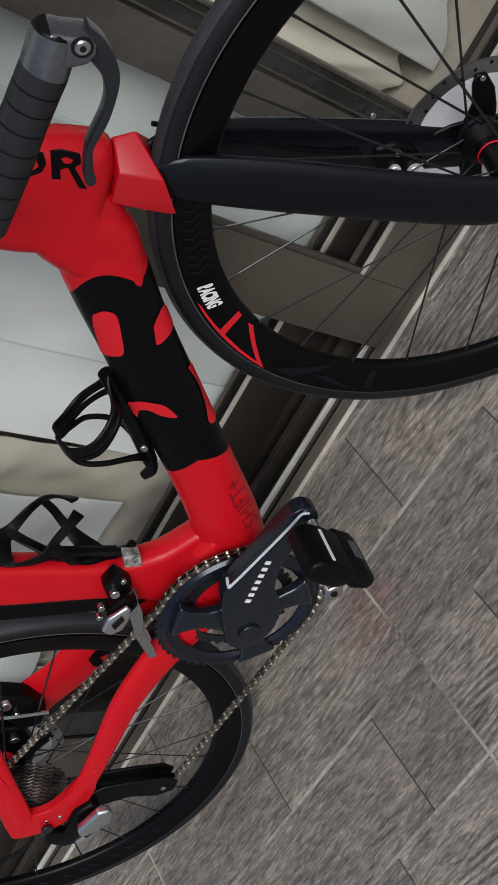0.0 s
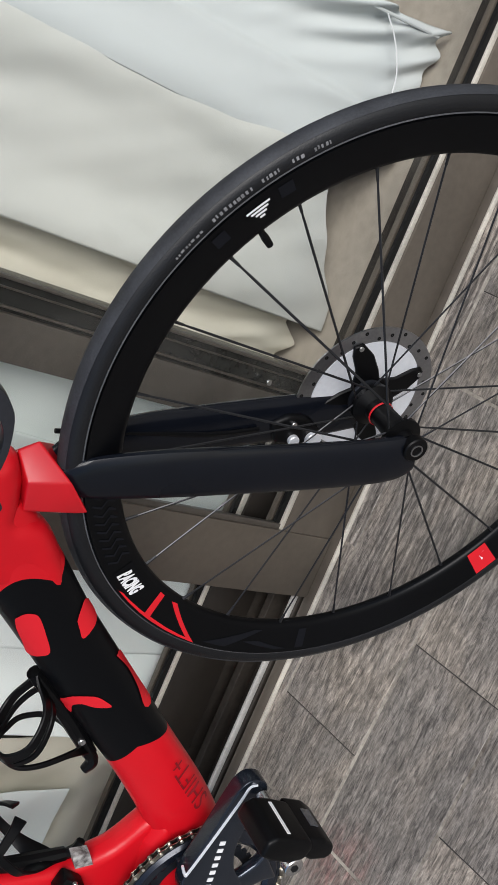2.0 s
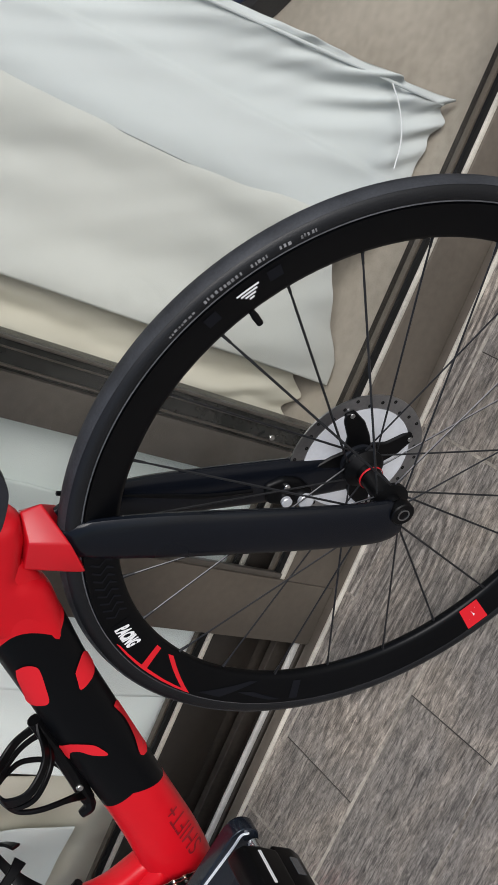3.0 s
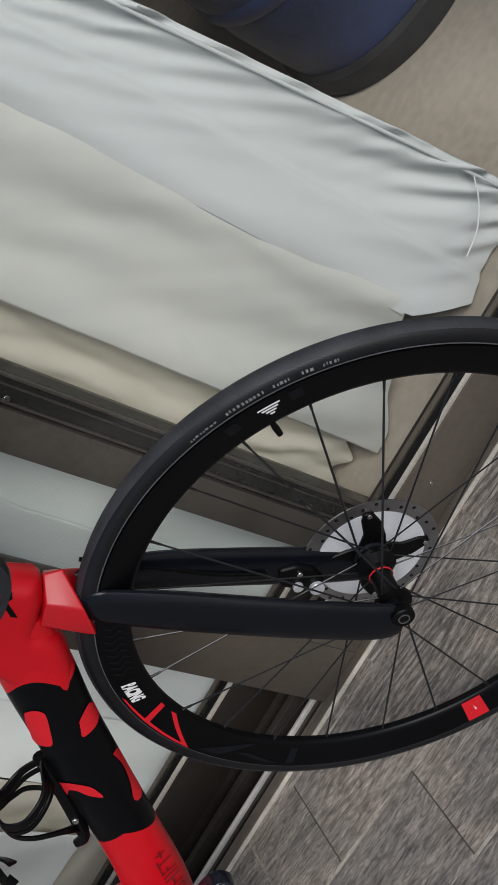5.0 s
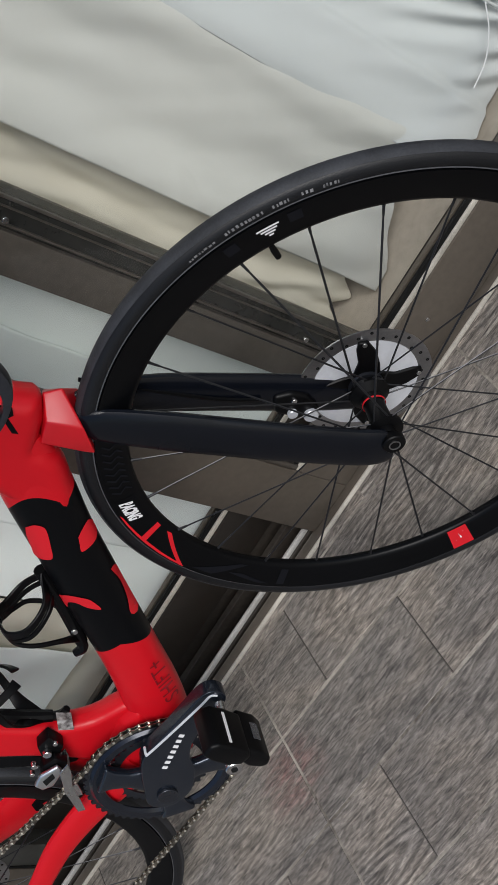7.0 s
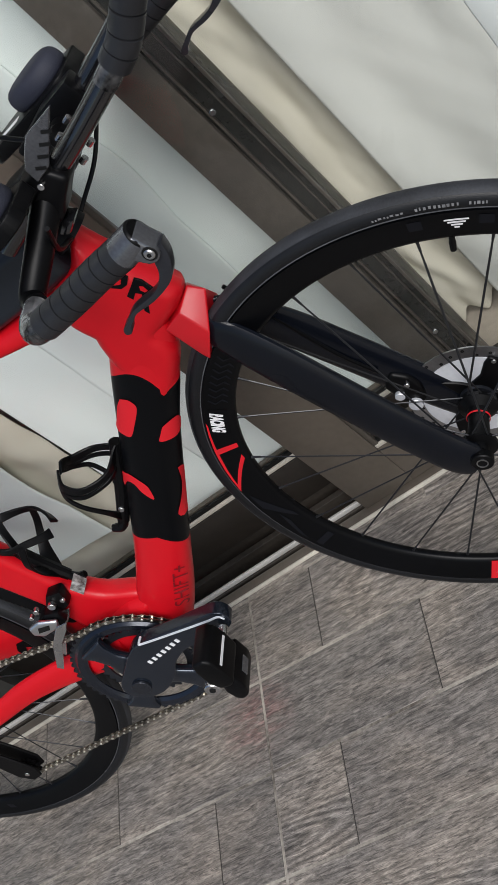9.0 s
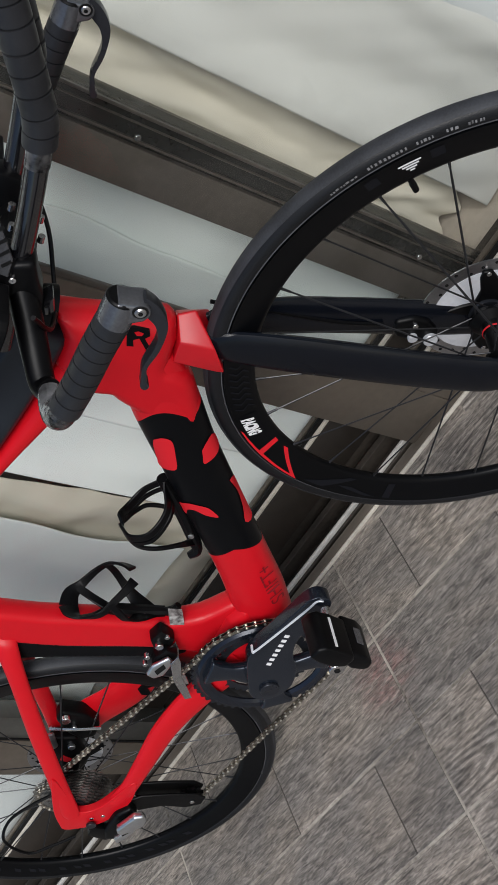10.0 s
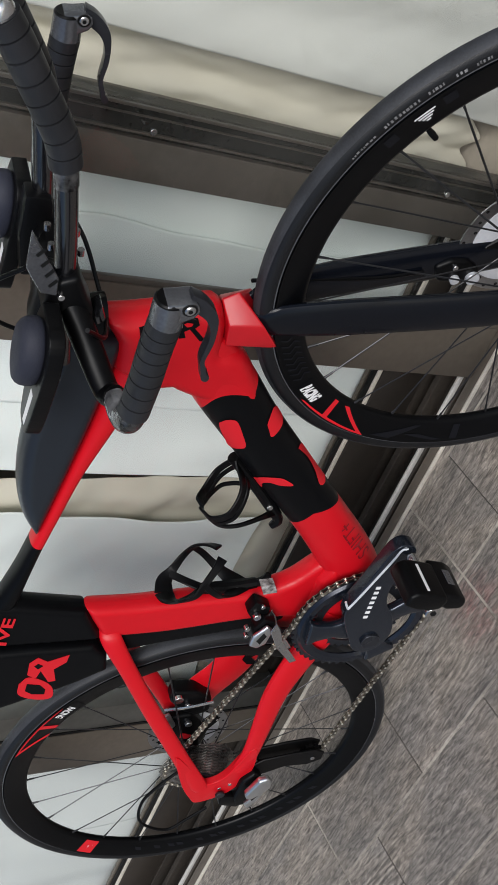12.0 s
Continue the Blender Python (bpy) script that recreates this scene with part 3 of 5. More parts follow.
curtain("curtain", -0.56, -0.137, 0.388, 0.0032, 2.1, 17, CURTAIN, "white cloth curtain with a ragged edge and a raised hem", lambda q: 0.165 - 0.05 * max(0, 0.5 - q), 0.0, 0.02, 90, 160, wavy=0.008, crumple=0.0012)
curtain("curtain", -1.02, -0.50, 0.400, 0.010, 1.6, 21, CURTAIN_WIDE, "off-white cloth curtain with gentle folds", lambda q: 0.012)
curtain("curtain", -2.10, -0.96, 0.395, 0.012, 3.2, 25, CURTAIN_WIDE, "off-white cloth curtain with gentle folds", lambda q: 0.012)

# blue drum on the indoor floor
drum = thing("drum", "dark blue plastic drum with a dirty black base indoors", "drum", "", HOUSE @ pose(1.35, 1.112, 0))
bm = bmesh.new()
prof = [(0.001, 0.06), (0.232, 0.06), (0.236, 0.10), (0.243, 0.22), (0.240, 0.26), (0.247, 0.27), (0.247, 0.29), (0.240, 0.30), (0.244, 0.55), (0.236, 0.60), (0.001, 0.60)]
lathe(prof, 0, 0, 64, bm, closed=False)
part("body", bm, BLUE, drum, m=pose(0, 0, 0, 90, 0, 0))
bm = lathe([(0.001, 0.0), (0.240, 0.0), (0.247, 0.012), (0.247, 0.055), (0.236, 0.064), (0.001, 0.064)], 0, 0, 64, None, closed=False)
part("base_ring", bm, DRUM_BASE, drum, "dirty black base ring", m=pose(0, 0, 0, 90, 0, 0))

# ---- bicycle ----
LEAN_DEG, STEER_DEG, HEAD_DEG = -9.3, -8.32, 72.5
REAR, FRONT, AXLE_Z = -0.425, 0.594, 0.334
BB = (0.003, 0.259)
bike = thing("bicycle", "red and black aero road bicycle leaning against the glass door", "bicycle", "", pose(0, 0.0035, 0, LEAN_DEG, 0, 0))
pivot = Vector((0.5512, 0, 0.3205))
axis = Vector((-math.cos(radians(HEAD_DEG)), 0, math.sin(radians(HEAD_DEG))))
STEER = Matrix.Translation((0.0007, 0, 0.0036)) @ Matrix.Translation(pivot) @ Matrix.Rotation(radians(STEER_DEG), 4, axis) @ Matrix.Translation(-pivot)
AXLE = Vector((FRONT, 0, AXLE_Z + 0.0036))
STEER_WHEEL = Matrix.Translation(AXLE) @ Matrix.Rotation(radians(1.75), 4, "X") @ Matrix.Translation(-AXLE) @ STEER      # the wheel sits a little askew


def group(name, parent, label="", m=None):
    e = new(name)
    e.empty_display_size = 0.05
    e.parent = parent
    if m is not None:
        e.matrix_basis = m
    if label:
        e["label"] = label
    return e


# frame ---------------------------------------------------------------
DT = [(0.000, 0, 0.262, 0.034, 0.033), (0.052, 0, 0.288, 0.042, 0.033), (0.101, 0, 0.331, 0.040, 0.031), (0.162, 0, 0.402, 0.037, 0.027), (0.235, 0, 0.494, 0.037, 0.026), (0.300, 0, 0.574, 0.037, 0.026), (0.350, 0, 0.632, 0.039, 0.0260), (0.395, 0, 0.685, 0.036, 0.0225)]
down_tube = part("down_tube", aero(DT, 72, 12, 2.3), PANEL_PAINT, bike, "red aero down tube with a black logo panel", pose(-0.006, 0, -0.007))


def tube_skin(secs, power, off):
    """Maps (x, z) of the side view to the near side of a tube."""
    rows = smooth_path(secs, 12)

    def place(x, z):
        best = min(range(1, len(rows) - 1), key=lambda i: (rows[i][0] - x) ** 2 + (rows[i][2] - z) ** 2)
        d = rows[best + 1] - rows[best - 1]
        t = np.array((d[0], d[2])) / math.hypot(d[0], d[2])
        rel = np.array((x - rows[best][0], z - rows[best][2]))
        w = rel @ np.array((-t[1], t[0]))
        hd, hw = rows[best][3], rows[best][4]
        q = min(0.9995, abs(w) / hd)
        f = (1 - q ** power) ** (1 / power)
        push = (math.copysign(q * hd, w) - w) + math.copysign(off * q ** 3, w)
        return Vector((x - t[1] * push, rows[best][1] - hw * f - off, z + t[0] * push))
    return place


dt_skin = tube_skin(DT, 2.3, 0.0022)
dt_skin2 = tube_skin(DT, 2.3, 0.0012)


def arc(pts, k=5):
    return [tuple(p) for p in smooth_path(pts, k)]


for shape in ([(0.308, 0.625), (0.316, 0.621), (0.319, 0.613), (0.316, 0.605), (0.298, 0.590), (0.281, 0.578), (0.273, 0.583), (0.268, 0.591), (0.280, 0.602), (0.296, 0.617)],
              [(0.3185, 0.5667), (0.328, 0.567), (0.3365, 0.564), (0.331, 0.553), (0.320, 0.542), (0.310, 0.546), (0.302, 0.553), (0.310, 0.560)],
              [(0.2833, 0.5035), (0.285, 0.4985), (0.272, 0.4785), (0.258, 0.4595), (0.2355, 0.435), (0.232, 0.4455), (0.2500, 0.461), (0.2690, 0.4815)],
              [(0.2243, 0.5359), (0.2345, 0.5312), (0.2404, 0.5112), (0.237, 0.497), (0.2312, 0.4870), (0.2275, 0.5038), (0.2280, 0.5180), (0.2218, 0.5240), (0.2100, 0.5175), (0.2148, 0.5279)]):
    part("logo_shape", sweep_poly(arc(shape + shape[:1], 3)[:-1], dt_skin2, 14), RED_BRIGHT, down_tube, "red logo shape")


def lettering(text, size, place, mat, parent, name="lettering", label="", shear=0.0, bold=0.0):
    """Letters of the built-in font laid on a surface by place(x, y)."""
    c = bpy.data.curves.new(name, "FONT")
    c.body, c.size, c.shear, c.offset = text, size, shear, bold
    c.align_x = "LEFT"
    ob = bpy.data.objects.new(name, c)
    scene.collection.objects.link(ob)
    me = bpy.data.meshes.new_from_object(ob.evaluated_get(bpy.context.evaluated_depsgraph_get()))
    bpy.data.objects.remove(ob)
    bpy.data.curves.remove(c)
    bm = bmesh.new()
    bm.from_mesh(me)
    bpy.data.meshes.remove(me)
    for v in bm.verts:
        v.co = place(v.co.x, v.co.y)
    return part(name, bm, mat, parent, label, smooth=0)


def on_tube(x0, z0, dx, dz, skin):
    """Reading direction (dx, dz) in the side view, letters standing to its left as seen from the near side."""
    n = math.hypot(dx, dz)
    ux, uz = dx / n, dz / n
    return lambda a, b: skin(x0 + ux * a - uz * b, z0 + uz * a + ux * b)


# the frame reads upwards along the tube
lettering("IVE", 0.0225, lambda a, b: Vector((-0.137 + 1.95 * a, -0.0196, 0.7440 + b + 0.10 * a)), RED_BRIGHT, bike, "lettering", "red lettering on black", bold=0.0006)
lettering("SHIFT+", 0.026, on_tube(0.128, 0.310, 0.065, 0.080, dt_skin), DARK_RED, down_tube, "lettering", "dark red lettering on red paint")

HEAD = [(0.404, 0.797), (0.412, 0.795), (0.419, 0.772), (0.4285, 0.747), (0.443, 0.718), (0.4545, 0.686), (0.452, 0.678), (0.4345, 0.6655), (0.409, 0.6575), (0.400, 0.655), (0.4012, 0.644),
        (0.398, 0.628), (0.390, 0.616), (0.378, 0.604), (0.345, 0.576), (0.328, 0.590), (0.320, 0.635), (0.326, 0.663), (0.331, 0.684), (0.334, 0.692), (0.329, 0.706), (0.325, 0.722), (0.345, 0.764), (0.384, 0.776)]
bm = puffy(HEAD, 0.0262, 0.020, 2.2)
for v in bm.verts:      # the lower end sinks into the down tube
    q = min(1.0, max(0.0, (0.645 * v.co.x + 0.764 * v.co.z - 0.690) / 0.055))
    v.co.y *= 0.92 + 0.08 * q * q * (3 - 2 * q)
head_tube = part("head_tube", bm, RED, bike, "red head tube with black logo shapes", smooth=50)
for shape in ([(0.4118, 0.762), (0.4236, 0.7457), (0.4266, 0.7323), (0.4201, 0.7265), (0.412, 0.7264), (0.4025, 0.7353), (0.3986, 0.7558)],
              [(0.410, 0.7163), (0.4303, 0.7277), (0.4349, 0.7214), (0.4381, 0.7051), (0.4319, 0.7007), (0.4265, 0.7041), (0.4136, 0.6857), (0.4118, 0.6922), (0.4242, 0.7092), (0.4198, 0.7141), (0.4125, 0.7093)]):
    part("logo_shape", slab(shape, -0.0270, -0.0235), BLACK, head_tube, "black logo shape")
for shape in ([(0.4172, 0.7411), (0.4195, 0.735), (0.4153, 0.7311), (0.4078, 0.7355), (0.408, 0.748), (0.4125, 0.750)],
              [(0.4290, 0.7180), (0.4320, 0.7150), (0.4322, 0.7085), (0.4285, 0.7090), (0.4265, 0.7135)]):
    part("logo_hole", slab(shape, -0.0276, -0.0262), RED, head_tube, "red hole in the logo")
top_tube = part("top_tube", aero([(0.400, 0, 0.735, 0.030, 0.020), (0.345, 0, 0.738, 0.0225, 0.020), (0.265, 0, 0.744, 0.0160, 0.019), (0.186, 0, 0.7515, 0.0110, 0.018), (0.120, 0, 0.755, 0.0098, 0.018), (0.055, 0, 0.758, 0.0094, 0.0175)], 24, 6, 2.4), RED, bike, "slim red top tube")
part("top_tube_rear", aero([(0.057, 0, 0.758, 0.0092, 0.0172), (0.0, 0, 0.760, 0.011, 0.0175), (-0.06, 0, 0.764, 0.016, 0.017), (-0.13, 0, 0.770, 0.022, 0.016)], 24, 5, 2.4), BLACK, bike, "black rear part of the top tube")
part("storage_box", puffy(arc([(0.385, 0.770), (0.380, 0.826), (0.330, 0.836), (0.2293, 0.830), (0.160, 0.816), (0.112, 0.796), (0.080, 0.772), (0.078, 0.765), (0.120, 0.763), (0.260, 0.761), (0.360, 0.764), (0.385, 0.770)], 4)[:-1], 0.026, 0.018, 2.2), BOX_GREY, bike, "smooth slate-grey storage box on the top tube", smooth=60)
seat = arc([(0.085, 0.345), (0.070, 0.358), (0.035, 0.378), (0.015, 0.402), (-0.0005, 0.4303), (-0.0314, 0.5407), (-0.0448, 0.5860), (-0.0585, 0.6560)], 3) + [(-0.084, 0.637)] + arc([(-0.112, 0.614), (-0.1095, 0.5909), (-0.0925, 0.5209), (-0.0575, 0.4192), (-0.045, 0.360), (-0.040, 0.300)], 3)
seat_tube = part("seat_tube", puffy(seat, 0.0175, 0.011, 2.3), RED, bike, "red aero seat tube", smooth=50)
# added black strip: stands in for the dark of the gap to the tyre
part("wheel_recess", puffy(arc([(-0.105, 0.595), (-0.0885, 0.5209), (-0.0535, 0.4192), (-0.040, 0.360), (-0.056, 0.360), (-0.082, 0.4192), (-0.1190, 0.5180), (-0.142, 0.582), (-0.105, 0.595)], 3)[:-1], 0.0135, 0.004), BLACK, seat_tube, "black strip put in for the dark gap before the wheel", smooth=50)
part("seat_mast", puffy([(-0.0590, 0.6545), (-0.0590, 0.752), (-0.064, 0.800), (-0.150, 0.800), (-0.145, 0.748), (-0.121, 0.626), (-0.1135, 0.612), (-0.085, 0.6345)], 0.0180, 0.010, 2.3), BLACK, bike, "black seat mast", smooth=50)
rear_box = part("rear_storage_box", puffy([(-0.1235, 0.622), (-0.140, 0.7044), (-0.150, 0.7484), (-0.154, 0.790), (-0.300, 0.790), (-0.2777, 0.7103), (-0.2484, 0.6695), (-0.215, 0.625), (-0.176, 0.583), (-0.142, 0.595)], 0.0240, 0.009, 2.6), BLACK, bike, "black storage box above the rear wheel", smooth=50)
for shape in (arc([(-0.2132, 0.7029), (-0.1968, 0.6942), (-0.2022, 0.6721), (-0.2173, 0.6532), (-0.2416, 0.6471), (-0.2468, 0.6705), (-0.237, 0.6966), (-0.2132, 0.7029)], 4)[:-1],
              [(-0.1905, 0.6977), (-0.1649, 0.7024), (-0.1515, 0.6938), (-0.1593, 0.6776), (-0.1422, 0.6524), (-0.1576, 0.6514), (-0.1753, 0.6644), (-0.2011, 0.6535), (-0.2044, 0.6632), (-0.1803, 0.6815), (-0.1989, 0.6838)]):
    part("logo_shape", slab(shape, -0.0250, -0.0236), RED_BRIGHT, rear_box, "red logo shape")
for shape in ([(-0.2110, 0.6920), (-0.2120, 0.6730), (-0.2220, 0.6620), (-0.2330, 0.6600), (-0.2340, 0.6780), (-0.2270, 0.6900)], [(-0.1700, 0.6940), (-0.1640, 0.6900), (-0.1680, 0.6820), (-0.1760, 0.6870)]):
    part("logo_hole", slab(shape, -0.0256, -0.0248), BLACK, rear_box, "black hole in the logo")
part("bottom_bracket", puffy([(0.090, 0.345), (0.074, 0.290), (0.058, 0.240), (0.036, 0.218), (-0.016, 0.214), (-0.048, 0.240), (-0.056, 0.300), (-0.040, 0.336), (0.000, 0.342), (0.050, 0.352)], 0.032, 0.022, 2.2), RED, bike, "red bottom bracket shell", smooth=50)
NEAR_STAY = [(-0.010, 0.028, 0.282, 0.030, 0.010), (-0.100, 0.036, 0.3015, 0.0265, 0.0095), (-0.184, 0.046, 0.3095, 0.0210, 0.0085), (-0.2646, 0.053, 0.2985, 0.0170, 0.0080), (-0.3264, 0.057, 0.2890, 0.0150, 0.0075), (-0.375, 0.060, 0.2870, 0.0175, 0.0065)]
FAR_STAY = [(-0.020, 0.030, 0.282, 0.030, 0.010), (-0.090, 0.036, 0.305, 0.034, 0.009), (-0.190, 0.045, 0.330, 0.036, 0.008), (-0.250, 0.047, 0.338, 0.036, 0.0075), (-0.315, 0.054, 0.352, 0.038, 0.007), (-0.365, 0.058, 0.348, 0.030, 0.006), (-0.418, 0.060, 0.338, 0.019, 0.006), (-0.436, 0.060, 0.334, 0.012, 0.006)]
for s in (-1, 1):
    part("seat_stay", aero([(-0.090, s * 0.004, 0.614, 0.009, 0.005), (-0.101, s * 0.011, 0.607, 0.0140, 0.0065), (-0.116, s * 0.021, 0.597, 0.0150, 0.0075), (-0.165, s * 0.034, 0.556, 0.0130, 0.0075), (-0.250, s * 0.047, 0.487, 0.0135, 0.007), (-0.345, s * 0.056, 0.408, 0.0135, 0.0065), (-0.412, s * 0.061, 0.352, 0.015, 0.006), (-0.428, s * 0.062, 0.336, 0.012, 0.006)], 16, 5, 2.2), RED, bike)
    flow = NEAR_STAY if s < 0 else FAR_STAY
    part("chain_stay", aero([(x, s * y, z, a, b) for x, y, z, a, b in flow], 16, 5, 2.2), RED, bike)


part("logo_shape", slab([(-0.224, 0.318), (-0.214, 0.330), (-0.196, 0.330), (-0.186, 0.316), (-0.189, 0.300), (-0.200, 0.297), (-0.197, 0.310), (-0.206, 0.318), (-0.214, 0.308), (-0.222, 0.300)], 0.0362, 0.0378), BLACK, bike, "black logo shape on the far stay")
part("dropout", slab([(-0.390, 0.366), (-0.374, 0.338), (-0.392, 0.306), (-0.420, 0.300), (-0.442, 0.320), (-0.448, 0.340), (-0.434, 0.362), (-0.412, 0.374)], 0.056, 0.067, 0.004, 3), RED, bike, "red dropout")


# wheels --------------------------------------------------------------
R_TYRE, T_TYRE, RIM_IN, RIM_OUT = 0.3222, 0.0127, 0.277, 0.3140


def rim_y(r):
    return 0.0065 + (r - RIM_IN) / (RIM_OUT - RIM_IN) * 0.0065


def wheel(name, cx, phase, right_flange, left_flange, hub_r, m, label):
    w = group(name, bike, label, m)
    bm = bmesh.new()
    prof = [(R_TYRE + T_TYRE * math.cos(a), T_TYRE * math.sin(a)) for a in (2 * math.pi * i / 20 for i in range(20))]
    lathe(prof, cx, AXLE_Z, 144, bm)
    tyre = part("tyre", bm, RUBBER, w, "worn black road tyre")
    ang = [radians(a) for a in (-48, -30, -10, 10, 30, 48)]
    prof = [(R_TYRE + (T_TYRE + 0.0004) * math.cos(a), (T_TYRE + 0.0004) * math.sin(a)) for a in ang] + [(R_TYRE + (T_TYRE - 0.0015) * math.cos(a), (T_TYRE - 0.0015) * math.sin(a)) for a in ang[::-1]]
    part("tread", lathe(prof, cx, AXLE_Z, 144), TREAD, tyre, "dusty grey worn tread")
    rr = R_TYRE - 0.006
    yy = math.sqrt(T_TYRE ** 2 - 0.006 ** 2)
    lathe([(rr + 0.0006, -yy - 0.0002), (rr - 0.0006, -yy - 0.0005), (rr - 0.0006, -yy + 0.001), (rr + 0.0006, -yy + 0.001)], cx, AXLE_Z, 144, bm := bmesh.new())
    part("sidewall_line", bm, HOOD, tyre, "fine grey moulding line")
    prof = [(RIM_OUT, -0.0130), (RIM_IN + 0.006, -rim_y(RIM_IN + 0.006)), (RIM_IN + 0.0015, -0.0050), (RIM_IN, -0.0020), (RIM_IN, 0.0020), (RIM_IN + 0.0015, 0.0050), (RIM_IN + 0.006, rim_y(RIM_IN + 0.006)), (RIM_OUT, 0.0130)]
    rim = part("rim", lathe(prof, cx, AXLE_Z, 144), RIM, w, "deep black rim")
    hub = bmesh.new()
    lathe([(0.001, right_flange - 0.012), (0.010, right_flange - 0.012), (0.011, right_flange - 0.004), (hub_r, right_flange - 0.002), (hub_r, right_flange + 0.003), (0.013, right_flange + 0.008), (0.012, 0), (0.013, left_flange - 0.010), (hub_r + 0.002, left_flange - 0.003), (hub_r + 0.002, left_flange + 0.002), (0.012, left_flange + 0.006), (0.011, left_flange + 0.016), (0.001, left_flange + 0.016)], cx, AXLE_Z, 32, hub, closed=False)
    part("hub", hub, BLACK_PLASTIC, w, "black hub with red bands")
    bm = lathe([(0.0133, 0.004), (0.0138, 0.0045), (0.0138, 0.0060), (0.0133, 0.0065)], cx, AXLE_Z, 32)
    part("hub_band", bm, RED_BRIGHT, w, "red band")
    for i in range(24):
        a = radians(phase + 15 * i)
        side = i % 2
        cross = 38 if (i // 2) % 2 else -38
        b = a + radians(cross)
        y = right_flange if side == 0 else left_flange
        p0 = Vector((cx + hub_r * math.cos(b), y, AXLE_Z + hub_r * math.sin(b)))
        p1 = Vector((cx + (RIM_IN + 0.001) * math.cos(a), 0.0015 * (1 if side else -1), AXLE_Z + (RIM_IN + 0.001) * math.sin(a)))
        bm = bmesh.new()
        t = (p1 - p0).normalized()
        e1 = t.cross(Vector((0, 1, 0))).normalized()
        e2 = t.cross(e1)
        rings = []
        for f, wa, wb in ((0, 0.0010, 0.0010), (0.05, 0.0010, 0.0010), (0.10, 0.0013, 0.0007), (0.88, 0.0013, 0.0007), (0.95, 0.0010, 0.0010), (0.9505, 0.0014, 0.0014), (0.985, 0.0016, 0.0016), (1.0, 0.0022, 0.0022)):
            c = p0.lerp(p1, f)
            rings.append([c + wa * math.cos(q) * e1 + wb * math.sin(q) * e2 for q in (math.pi * 2 * j / 6 for j in range(6))])
        rings_to_mesh(bm, rings)
        part("spoke", bm, SPOKE, w)
    return w, rim, tyre


front_wheel, front_rim, front_tyre = wheel("front_wheel", FRONT, 10.9, -0.034, 0.024, 0.021, STEER_WHEEL, "front wheel with a deep black rim and bladed spokes")
rear_wheel, rear_rim, rear_tyre = wheel("rear_wheel", REAR, 1.5, -0.016, 0.034, 0.024, None, "rear wheel with a deep black rim and bladed spokes")


def on_rim(cx):
    """(degrees round the axle, radius) to the near side of a rim."""
    return lambda a, r: Vector((cx + r * math.cos(radians(a)), -rim_y(r) - 0.0006, AXLE_Z + r * math.sin(radians(a))))


def rim_marks(rim, cx, shift):
    """The printed marks repeat from wheel to wheel; shift turns them round the axle."""
    put = on_rim(cx)

    def mark(pts, mat, label, name="rim_mark", cuts=3):
        part(name, sweep_poly([(a + shift, r) for a, r in pts], put, cuts), mat, rim, label, smooth=0)

    mark([(145.0, 0.3125), (146.2, 0.3105), (157.0, 0.3090), (168.8, 0.3105), (169.8, 0.3130), (157.0, 0.3125)], RED_BRIGHT, "red stroke", cuts=6)
    mark([(154.4, 0.3125), (153.2, 0.2835), (154.8, 0.2835), (156.2, 0.3125)], RED_BRIGHT, "red stroke")
    mark([(157.7, 0.2840), (159.3, 0.2825), (170.0, 0.3130), (168.4, 0.3130)], RED_BRIGHT, "red stroke", cuts=5)
    mark([(140.8, 0.3090), (149.6, 0.3090), (149.6, 0.2860), (140.8, 0.2860)], BLACK, "black label ground", cuts=4)
    return mark


mark = rim_marks(front_rim, FRONT, 0)
mark([(242.3, 0.2790), (247.6, 0.2790), (247.2, 0.3125), (241.9, 0.3125)], RED_BRIGHT, "red square patch", "red_patch", 4)
mark([(243.3, 0.3010), (243.6, 0.2945), (244.8, 0.2900), (246.2, 0.2880), (245.9, 0.2940), (244.6, 0.2995)], WHITE, "small white logo shape", "logo_shape", 1)
for r in (0.3035, 0.3000, 0.2965, 0.2930):
    q = (r - 0.2900) * 160
    mark([(62.7 - q, r), (62.7 + q, r), (62.7 + q, r + 0.0022), (62.7 - q, r + 0.0022)], WHITE, "white logo stripe", "logo_stripe", 2)
for a in (56.2, 68.7):
    mark([(a, 0.297), (a + 2.6, 0.297), (a + 2.6, 0.309), (a, 0.309)], RIM_GREY, "grey square", "grey_mark", 2)
mark([(172, 0.309), (184, 0.284), (186, 0.284), (178, 0.309)], RIM_GREY, "faint grey stroke", "grey_mark", 3)
mark([(182, 0.300), (191, 0.309), (194, 0.309), (186, 0.298)], RIM_GREY, "faint grey stroke", "grey_mark", 3)
mark([(196, 0.284), (198, 0.284), (198, 0.309), (196, 0.309)], RIM_GREY, "faint grey stroke", "grey_mark", 3)
for i in range(9):
    a = 121 + 2.05 * i
    mark([(a, 0.307), (a + 1.1, 0.299), (a - 0.3, 0.291), (a + 0.7, 0.285), (a + 1.1, 0.285), (a + 0.3, 0.292), (a + 1.6, 0.299), (a + 0.4, 0.308)], RIM_GREY, "faint wavy relief line", "wavy_line", 2)
put_f = on_rim(FRONT)
lettering("RACING", 0.0150, lambda a, b: put_f(141.6 + math.degrees(a / 0.303) * 0.60 + b * 70, 0.3055 - b * 1.30) + Vector((0, -0.0008, 0)), WHITE, front_rim, "lettering", "white lettering on black", bold=0.0009)
mark_r = rim_marks(rear_rim, REAR, -81.8)
